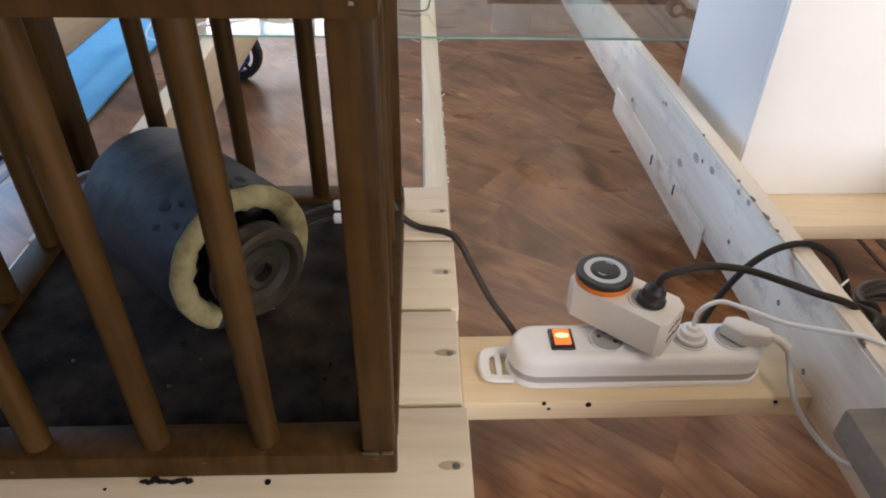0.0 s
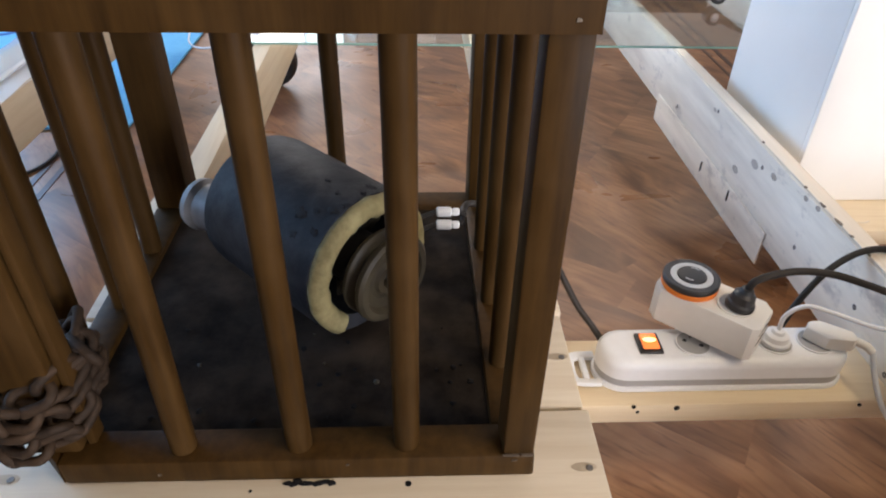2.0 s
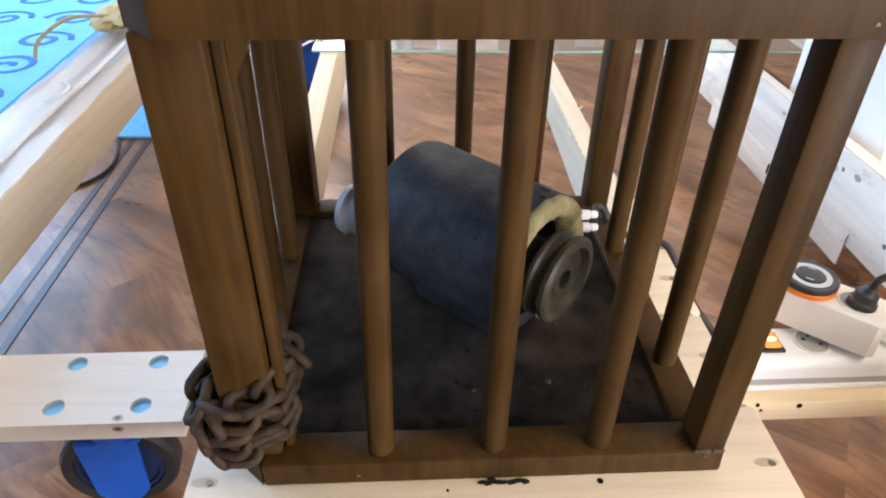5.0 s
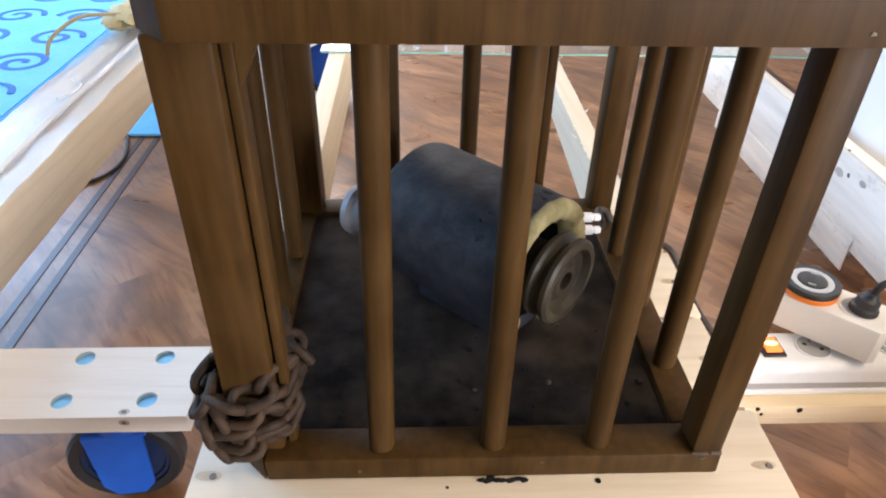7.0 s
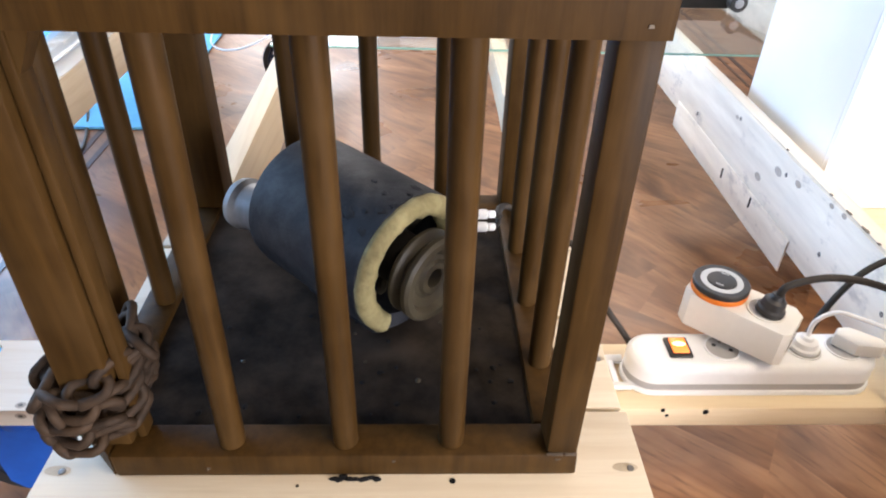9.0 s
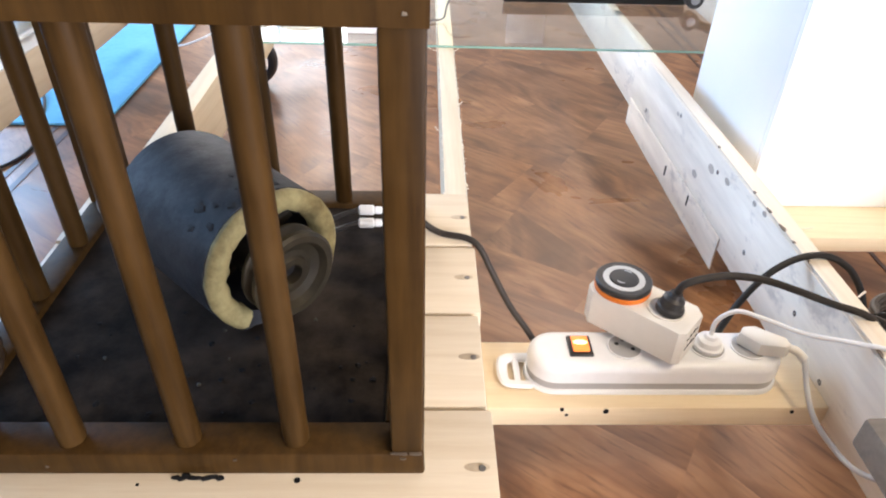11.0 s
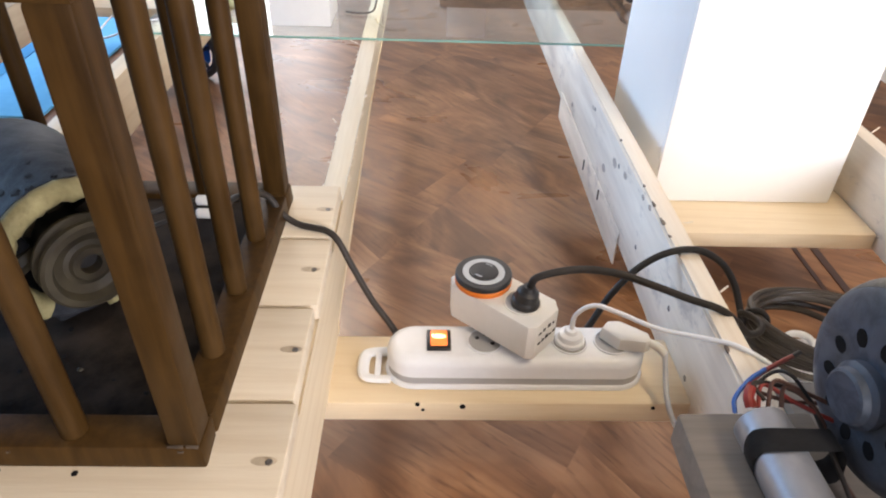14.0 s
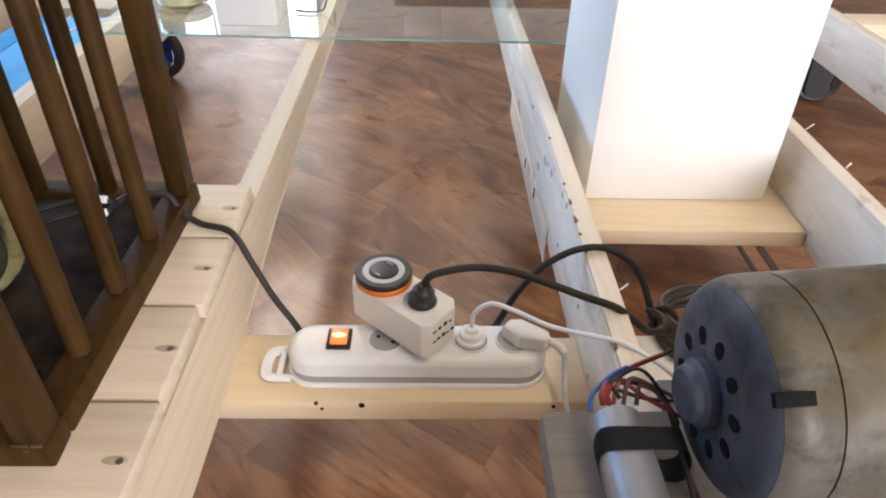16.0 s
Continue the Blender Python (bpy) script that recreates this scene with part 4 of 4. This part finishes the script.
# mains lead of the strip, over the deck into the cage
t = thing("strip_cable", (0.04, 0.62, 0.315), "black mains cable from the power strip into the cage", "cable")
part("cable_run", tube([(0.118, 0.560, 0.200), (0.104, 0.573, 0.218), (0.082, 0.585, 0.246), (0.060, 0.598, 0.285), (0.045, 0.608, 0.312), (0.030, 0.617, 0.3198), (0.0, 0.628, 0.3195), (-0.02, 0.634, 0.330), (-0.034, 0.636, 0.352), (-0.048, 0.618, 0.366), (-0.056, 0.592, 0.376), (-0.058, 0.572, 0.382)], 0.0038, 16), M_cable_brown, t)
for dz, dy in ((0.005, 0.003), (-0.006, -0.004)):
    y, z = 0.563 + dy, 0.384 + dz
    k = part("wire_connector", rod((-0.086, y, z), (-0.070, y, z), 0.0052, 12), M_white, t, "white plastic wire connector")
    part("connector_cap", rod((-0.070, y, z), (-0.062, y, z), 0.004, 12), M_white, k)
    part("lead", tube([(-0.062, y, z), (-0.059, 0.566 + dy * 0.5, 0.383 + dz * 0.5), (-0.058, 0.572, 0.382)], 0.0026, 16), M_cable, t)
    part("lead", tube([(-0.086, y, z), (-0.10, y - 0.012, z + 0.002), (-0.118, y - 0.03, z + 0.004), (-0.134, y - 0.045, z + 0.004)], 0.0026, 16), M_cable, t)
# slivers, nail holes and dark crumbs on the timber
for x, y, z, r in ((0.187, 0.4895, 0.1725, 0.0035), (0.137, 0.4895, 0.1755, 0.0026), (0.143, 0.4895, 0.167, 0.0022), (0.40, 0.4895, 0.172, 0.0022)):
    part("nail_hole", lathe([(0, 0.0004), (r, 0.0004), (r, -0.001), (0, -0.001)], (x, y, z), (0, -1, 0), 10), M_ink, trolley)
for x, y, r in ((-0.232, 0.2965, 0.0014), (-0.114, 0.3, 0.0026)):
    part("nail_hole", lathe([(0, 0.0004), (r, 0.0004), (r, -0.001), (0, -0.001)], (x, y, 0.3151), (0, 0, 1), 10), M_ink, trolley)
for k in range(9):
    x = -0.205 + 0.0042 * k + random.uniform(-0.001, 0.001)
    y = 0.3025 + random.uniform(-0.0015, 0.001)
    b = bmesh.new()
    bmesh.ops.create_icosphere(b, subdivisions=1, radius=1)
    for v in b.verts:
        v.co = Vector((x + 0.0042 * v.co.x * random.uniform(0.7, 1.3), y + 0.0022 * v.co.y * random.uniform(0.7, 1.3), 0.3163 + 0.0014 * v.co.z))
    part("crumb", b, M_ink, trolley, "dark crumb")
for x, y, z, dx, dy in ((0.003, 1.318, 0.2946, -0.016, 0.008), (0.037, 1.318, 0.2946, 0.012, 0.004), (0.471, 0.70, 0.283, 0.012, -0.004), (0.471, 0.56, 0.283, 0.010, 0.006), (0.872, 0.98, 0.28, 0.018, 0.012), (0.872, 0.85, 0.28, 0.012, 0.01), (0.84, 0.835, 0.175, 0.014, -0.01), (0.037, 1.05, 0.2946, 0.007, 0.004), (0.003, 0.95, 0.2946, -0.006, 0.006)):
    part("splinter", tube([(x, y, z), (x + dx * 0.5, y + dy * 0.6, z + 0.001), (x + dx, y + dy, z + 0.004)], 0.0014, 5, 3, flat=0.5), M_pine_pale, trolley)


# frayed saw edge along the deck's stringer
for k in range(70):
    y, side = random.uniform(0.74, 1.33), k % 3 > 0
    x = 0.0375 if side else 0.0085
    d = random.uniform(0.001, 0.0034) * (1 if side else -1)
    part("splinter", tube([(x, y, 0.2935), (x + d * 0.6, y + random.uniform(-0.004, 0.004), 0.2938), (x + d, y + random.uniform(-0.004, 0.004), 0.293 + random.uniform(-0.002, 0.003))], random.uniform(0.0005, 0.0011), 5, 2, flat=0.6), M_pine_pale, trolley)
M_scuff = material("rubbed_bare_wood", speckle((0.085, 0.06, 0.038), (0.04, 0.026, 0.015), 160, 0.3), 0.8)
# pale worn line at the foot of the cage's corner post, scuffs on its rails
for x, z, w in ((-0.043, 0.3395, 0.012), (-0.029, 0.3398, 0.009), (-0.036, 0.334, 0.004), (-0.30, 0.325, 0.003), (-0.16, 0.333, 0.0025), (-0.033, 0.690, 0.005), (-0.028, 0.684, 0.003), (-0.036, 0.681, 0.0025)):
    part("worn_edge", block((x, CY0 - 0.0005, z - 0.0008), (x + w, CY0 + 0.001, z + 0.0008), 0, rough=0.0005), M_scuff, cage, "pale worn spot")


# ---- the white pedestal, the glass plate and what stands on it
def pedestal():
    ob = thing("pedestal", (0.66, 1.07, 0.178), "tall white painted pedestal box on a pine board", "pedestal")
    x0, x1, y0, y1, z0, z1 = 0.514, 0.808, 0.923, 1.235, 0.1785, 1.05
    b = block((x0, y0, z0), (x1, y0 + 0.012, z1), 0.0015)
    part("front_panel", b, M_box, ob)
    part("side_panel", block((x0, y0 + 0.0122, z0), (x0 + 0.012, y1, z1), 0.0015), M_box, ob)
    part("side_panel", block((x1 - 0.012, y0 + 0.0122, z0), (x1, y1, z1), 0.0015), M_box, ob)
    part("back_panel", block((x0 + 0.0122, y1 - 0.012, z0), (x1 - 0.0122, y1, z1), 0.0015), M_box, ob)
    part("top_panel", block((x0, y0, z1 + 0.0002), (x1, y1, z1 + 0.014), 0.002), M_box, ob)


pedestal()
g = thing("glass_plate", (0.2, 1.6, 0.2955), "clear glass plate with a greenish edge lying on the beams", "glass plate")
g.rotation_euler[2] = radians(-0.9)
M_glass_edge = material("green_glass_edge", speckle((0.3, 0.52, 0.45), (0.22, 0.42, 0.36), 60, 0.0), 0.15)
pane = part("pane", block((-0.445, 1.335, 0.2955), (0.80, 1.95, 0.2995), 0), M_glass, g)
pane.visible_shadow = False
part("ground_edge", block((-0.445, 1.3325, 0.2956), (0.80, 1.3346, 0.2994), 0), M_glass_edge, g, "greenish ground edge")


def jar():
    ob = thing("glass_jar", (-0.30, 1.55, 0.3000), "round clear glass jar on the glass plate", "jar")
    j = part("jar_body", lathe([(0, 0), (0.045, 0), (0.056, 0.008), (0.062, 0.03), (0.062, 0.075), (0.05, 0.095), (0.042, 0.10), (0.042, 0.112), (0.0395, 0.112), (0.0395, 0.101), (0.047, 0.094), (0.059, 0.074), (0.059, 0.03), (0.053, 0.01), (0, 0.004)], (-0.30, 1.55, 0.3000), (0, 0, 1), 40), M_glass, ob)
    j.visible_shadow = False
    part("contents", lathe([(0, 0.0045), (0.05, 0.0085), (0.056, 0.025), (0.0, 0.026)], (-0.30, 1.55, 0.3000), (0, 0, 1), 30), M_dust_cloth, ob, "pale yellowish contents")


jar()
# added white block in place of the window's reflection on the glass
ob = single("white_carton", block((-0.185, 1.40, 0.3000), (-0.06, 1.52, 0.40), 0.002), M_paper, (-0.12, 1.46, 0.3000), "white block standing for the window's reflection in the glass plate", "carton")
# added upright card that imitates a pale rectangle mirrored in the plate
ob = single("paper_card", block((0.19, 1.72, 0.3000), (0.29, 1.728, 0.42), 0.001), M_paper, (0.24, 1.72, 0.3000), "white card standing for a pale reflection in the glass plate", "card")
t = thing("wire_hook", (0.0, 1.5, 0.302), "thin bent wire on the glass plate", "wire")
part("bent_wire", tube([(-0.04, 1.50, 0.304), (-0.01, 1.49, 0.304), (0.02, 1.50, 0.306), (0.03, 1.53, 0.33), (0.05, 1.55, 0.35), (0.09, 1.56, 0.352)], 0.0022, 16), M_nail, t)
t = thing("folding_arm", (0.5, 1.61, 0.302), "black metal folding arm with a chromed joint on the glass plate", "metal arm")
part("arm", block((0.17, 1.66, 0.3003), (0.62, 1.672, 0.328), 0.003), M_black, t)
j = part("joint", rod((0.625, 1.615, 0.325), (0.625, 1.645, 0.325), 0.021, 28), M_black, t)
part("joint_cap", lathe([(0, 0.0), (0.011, 0.0), (0.010, 0.003), (0, 0.004)], (0.625, 1.6145, 0.325), (0, -1, 0), 20), M_alu, j, "chromed cap")
part("arm", tube([(0.63, 1.65, 0.33), (0.80, 1.70, 0.40)], 0.011, 10, 0), M_black, t)


# ---- motor, capacitor and their block
def motor():
    ob = thing("electric_motor", (0.56, 0.3, 0.292), "large worn grey electric motor with a vented end shield", "motor")
    c = Vector((0.453, 0.309, 0.397))
    ax = Vector((0.99, 0.07, 0.03)).normalized()
    R = 0.081
    part("end_shield", lathe([(0.0, 0.0), (0.030, 0.0), (0.054, 0.0015), (0.060, 0.003), (0.067, 0.0058), (0.0725, 0.0095), (0.0752, 0.0124), (0.0, 0.0124)], c, ax, 64), M_motor, ob, "blue-grey cast end shield")
    part("housing", lathe([(0, 0.0126), (0.0754, 0.0126), (0.0772, 0.0150), (R - 0.0015, 0.0195), (R, 0.025), (R + 0.0006, 0.0450), (R - 0.0008, 0.0454), (R - 0.0008, 0.0466), (R + 0.0004, 0.047), (R + 0.001, 0.24), (0, 0.24)], c, ax, 64), M_motor_body, ob, "stained greyish housing")
    part("bearing_hub", lathe([(0.0245, -0.0003), (0.0245, -0.007), (0.0225, -0.009), (0.0208, -0.010), (0.0195, -0.0150), (0.0175, -0.0165), (0.0, -0.0165)], c, ax, 44), M_motor, ob)
    side = ax.cross(Vector((0, 0, 1))).normalized()
    up = side.cross(ax).normalized()
    for k in range(10):
        a = radians(18 + 36 * k)
        d = side * math.cos(a) + up * math.sin(a)
        tng = ax.cross(d)
        p = c + d * 0.0395 + ax * 0.0011
        b = lathe([(0, 0.0), (0.0054, 0.0), (0.0054, -0.0009), (0, -0.0009)], p, ax, 18)
        b.transform(Matrix.Translation(p) @ Matrix(((1 + 0.3 * d.x * d.x, 0.3 * d.x * d.y, 0.3 * d.x * d.z, 0), (0.3 * d.y * d.x, 1 + 0.3 * d.y * d.y, 0.3 * d.y * d.z, 0), (0.3 * d.z * d.x, 0.3 * d.z * d.y, 1 + 0.3 * d.z * d.z, 0), (0, 0, 0, 1))) @ Matrix.Translation(-p))
        part("vent_slot", b, M_ink, ob, "dark vent slot")
    # the slot on the rim that faces the walker
    d = Vector((-0.1, -0.72, 0.69))
    d = (d - ax * d.dot(ax)).normalized()
    tng = ax.cross(d)
    m = Matrix((ax, tng, d)).transposed().to_4x4()
    b = block((-0.012, -0.0045, -0.004), (0.013, 0.0045, 0.0010), 0.0008)
    b.transform(Matrix.Translation(c + ax * 0.017 + d * (R - 0.0006)) @ m)
    part("key_slot", b, M_ink, ob)
    b = block((0.53, 0.24, 0.292), (0.67, 0.40, 0.304), 0.002)
    part("foot", b, M_motor, ob)


motor()
part("cross_board", block((0.4715, 0.22, 0.262), (0.8445, 0.42, 0.2915), 0.002), M_old_wood, trolley, "weathered grey board")
b = block((0.352, 0.05, 0.2838), (0.462, 0.358, 0.3215), 0.004, rough=0.002)
single("wooden_block", b, M_old_wood, (0.5, 0.2, 0.2838), "weathered grey wooden block on the side beam", "wooden block")
ob = thing("capacitor", (0.405, 0.25, 0.3217), "silver motor capacitor strapped with black tape to a block", "capacitor")
part("can", lathe([(0, 0), (0.0185, 0), (0.0205, 0.002), (0.0205, 0.112), (0.0185, 0.114), (0.0, 0.114)], (0.4065, 0.215, 0.3424), (-0.03, 1, 0), 40), M_alu, ob)
for y, w in ((0.298, 0.010), (0.235, 0.011)):
    pts = []
    for k in range(20):
        a = 2 * math.pi * k / 20
        cx = 0.4165
        pts.append((cx + (0.0115 * (1 if math.cos(a) > 0 else -1) + 0.0222 * math.cos(a)), y + 0.003 * math.sin(3 * a), 0.3428 + 0.0219 * math.sin(a)))
    b = bmesh.new()
    rows = [[b.verts.new((p[0], p[1] + s + random.uniform(-0.0008, 0.0008), p[2])) for p in pts] for s in (-w, -w / 3, w / 3, w)]
    for r0, r1 in zip(rows, rows[1:]):
        for k in range(20):
            b.faces.new((r0[k], r0[(k + 1) % 20], r1[(k + 1) % 20], r1[k]))
    bmesh.ops.solidify(b, geom=b.faces[:], thickness=0.002)
    part("tape_strap", b, M_tape, ob, "black tape strap")
t = thing("motor_wires", (0.43, 0.34, 0.335), "tangle of red, blue and brown wires by the motor", "wires")
part("wire", tube([(0.400, 0.336, 0.352), (0.398, 0.350, 0.358), (0.414, 0.368, 0.353), (0.438, 0.386, 0.347), (0.463, 0.403, 0.341)], 0.0021, 16), M_red, t, "red wire")
part("wire", tube([(0.386, 0.336, 0.345), (0.388, 0.346, 0.351), (0.402, 0.358, 0.359), (0.420, 0.371, 0.3575)], 0.0018, 16), M_blue, t, "blue wire")
part("wire_end", tube([(0.461, 0.4016, 0.3415), (0.472, 0.409, 0.3395)], 0.0021, 10, 0), M_cable, t, "bared dark wire end")
part("wire", tube([(0.41, 0.336, 0.35), (0.416, 0.35, 0.366), (0.435, 0.345, 0.362), (0.455, 0.335, 0.358), (0.48, 0.33, 0.35)], 0.0017, 16), M_brown, t)
part("wire", tube([(0.402, 0.336, 0.352), (0.41, 0.352, 0.36), (0.43, 0.338, 0.356), (0.452, 0.325, 0.352), (0.47, 0.318, 0.35)], 0.0017, 16), M_red, t)
part("wire", tube([(0.42, 0.336, 0.352), (0.424, 0.347, 0.362), (0.436, 0.342, 0.360), (0.446, 0.325, 0.352), (0.452, 0.29, 0.33), (0.458, 0.24, 0.326)], 0.0018, 16), M_brown, t)
part("wire", tube([(0.408, 0.34, 0.355), (0.402, 0.352, 0.361), (0.42, 0.352, 0.360), (0.44, 0.34, 0.357), (0.446, 0.31, 0.345), (0.449, 0.26, 0.328)], 0.0018, 16), M_cable_brown, t)
part("heat_shrink", tube([(0.397, 0.337, 0.351), (0.396, 0.343, 0.356), (0.400, 0.350, 0.3585)], 0.0042, 10, 4), M_red, t, "red sleeve on the joined wires")
part("wire", tube([(0.400, 0.350, 0.3585), (0.415, 0.352, 0.349), (0.436, 0.352, 0.341), (0.456, 0.350, 0.3415), (0.474, 0.346, 0.343)], 0.0017, 12), M_brown, t)
part("wire", tube([(0.400, 0.350, 0.3585), (0.420, 0.360, 0.366), (0.428, 0.350, 0.372), (0.440, 0.338, 0.360), (0.450, 0.322, 0.347)], 0.0015, 12), M_cable, t)


def coil():
    """A coil of dusty black cable hung beside the beam, tied near the loop."""
    ob = thing("cable_coil", (0.62, 0.58, 0.178), "coil of dusty black cable tied up on a white board", "cable coil")
    for k in range(11):
        pts = []
        a1, a2 = 0.066 + 0.0045 * k + random.uniform(-0.004, 0.004), 0.060 + 0.0013 * k + random.uniform(-0.004, 0.004)
        lift = random.uniform(0.0, 0.030)
        for s in range(16):
            a = 2 * math.pi * s / 16
            far = 0.5 - 0.5 * math.cos(a + 2.6)
            pts.append(Vector((0.540 + random.uniform(0, 0.003) + 0.0012 * (k % 5) + a1 * (1 + math.cos(a)), 0.582 + 0.0015 * (k % 3) + a2 * math.sin(a) - 0.012 * math.cos(a), 0.186 + 0.0036 * k * (1 - far) + lift * far + random.uniform(-0.001, 0.001))))
        part("turn", tube(smooth_path(pts + pts[:1], 3)[:-1], 0.0041, 8, 0, closed=True), M_cable_dusty, ob)
    part("tie", tube([(0.536, 0.602, 0.194), (0.535, 0.599, 0.218), (0.545, 0.592, 0.228), (0.555, 0.586, 0.216), (0.553, 0.587, 0.188), (0.542, 0.595, 0.184), (0.536, 0.602, 0.194)], 0.0042, 12), M_cable, ob)


coil()
part("cross_board", block((0.471, 0.38, 0.150), (0.844, 0.60, 0.178), 0.003), M_paper, trolley, "white painted board")

t = thing("white_hook", (0.60, 0.585, 0.178), "small bent white plastic hook on the white board", "hook")
part("bend", tube([(0.588, 0.572, 0.183), (0.586, 0.583, 0.187), (0.593, 0.592, 0.190), (0.606, 0.594, 0.190), (0.618, 0.590, 0.187), (0.622, 0.580, 0.183)], 0.0045, 12), M_white, t)

# ---- plastic film and cloth on the west beams, blue rug
t = thing("plastic_film", (-0.88, 1.1, 0.2756), "crumpled clear plastic film laid along the pine beams", "plastic film")
b = bmesh.new()
grid = []
for i in range(60):
    row = []
    for j in range(7):
        x = -0.945 + 0.022 * j
        y = 0.35 + 0.026 * i
        z = 0.2775 + 0.006 * abs(noise.noise(Vector((x * 30, y * 9, 0)))) + 0.004 * abs(noise.noise(Vector((x * 80, y * 30, 3))))
        row.append(b.verts.new((x, y, z)))
    grid.append(row)
for r0, r1 in zip(grid, grid[1:]):
    for k in range(6):
        b.faces.new((r0[k], r0[k + 1], r1[k + 1], r1[k]))
part("sheet", b, M_film, t)
part("rolled_edge", tube([(-0.862, 0.35, 0.283), (-0.857, 0.7, 0.284), (-0.864, 1.05, 0.283), (-0.856, 1.4, 0.285), (-0.862, 1.85, 0.283)], 0.007, 12, flat=0.6), M_film, t)
part("tail", tube([(-0.90, 1.22, 0.284), (-0.875, 1.19, 0.287), (-0.868, 1.15, 0.29), (-0.885, 1.12, 0.286)], 0.004, 10, flat=0.5), M_film, t)
t = thing("khaki_rag", (-0.9, 1.55, 0.276), "khaki rag with a drawstring on the beam", "rag")
b = bmesh.new()
bmesh.ops.create_icosphere(b, subdivisions=3, radius=1)
for v in b.verts:
    f = 1 + 0.35 * noise.noise(v.co * 2.2)
    v.co = Vector((-0.90 + 0.05 * v.co.x * f, 1.55 + 0.09 * v.co.y * f, 0.310 + 0.022 * v.co.z * f))
part("cloth", b, M_dust_cloth, t)
part("drawstring", tube([(-0.90, 1.50, 0.325), (-0.96, 1.44, 0.335), (-1.0, 1.38, 0.31), (-1.01, 1.36, 0.28)], 0.004, 16), M_dust_cloth, t)


def rug():
    ob = thing("rug", (-1.6, 2.4, 0), "light blue patterned rug with a darker border and scrolls, its near strip standing for blue floor reflection", "rug")
    # the strip east of the border stands for blue window light mirrored in the floor
    part("edge", block((-2.5, 1.56, 0.002), (-0.83, 4.3, 0.010), 0.002), M_rug_light, ob)
    part("border", block((-2.42, 1.60, 0.0102), (-1.06, 4.2, 0.0125), 0.001), M_rug_mid, ob, "mid blue border")
    part("field", block((-2.36, 1.66, 0.0127), (-1.34, 4.1, 0.015), 0.001), M_rug_light, ob)
    for i in range(4):
        for j in range(9):
            cx, cy = -2.2 + 0.24 * i, 1.8 + 0.25 * j
            s = 1 if (i + j) % 2 else -1
            pts = []
            for k in range(18):
                a = k * 0.55
                r = 0.095 - 0.0048 * k
                pts.append((cx + s * r * math.cos(a), cy + r * math.sin(a), 0.0155))
            part("scroll", tube(pts, 0.012, 6, 2, flat=0.2), M_rug_dark, ob)


rug()

t = thing("floor_cable", (-1.1, 1.5, 0.0), "thin dark cable lying over the rug", "cable")
part("cable_run", tube([(-1.30, 2.05, 0.02), (-1.16, 1.9, 0.019), (-1.05, 1.72, 0.018), (-0.985, 1.56, 0.0045), (-0.95, 1.42, 0.0045), (-0.98, 1.33, 0.0045), (-1.06, 1.30, 0.0045), (-1.15, 1.34, 0.0045)], 0.004, 16), M_cable, t)
t = thing("white_lead", (-0.45, 1.42, 0.3), "thin white lead hanging over the end of the glass plate", "cable")
part("cable_run", tube([(-0.36, 1.45, 0.3025), (-0.42, 1.42, 0.3025), (-0.452, 1.405, 0.301), (-0.49, 1.395, 0.285), (-0.54, 1.42, 0.262), (-0.60, 1.50, 0.235), (-0.66, 1.64, 0.205), (-0.70, 1.82, 0.1895)], 0.0022, 16), M_white, t)
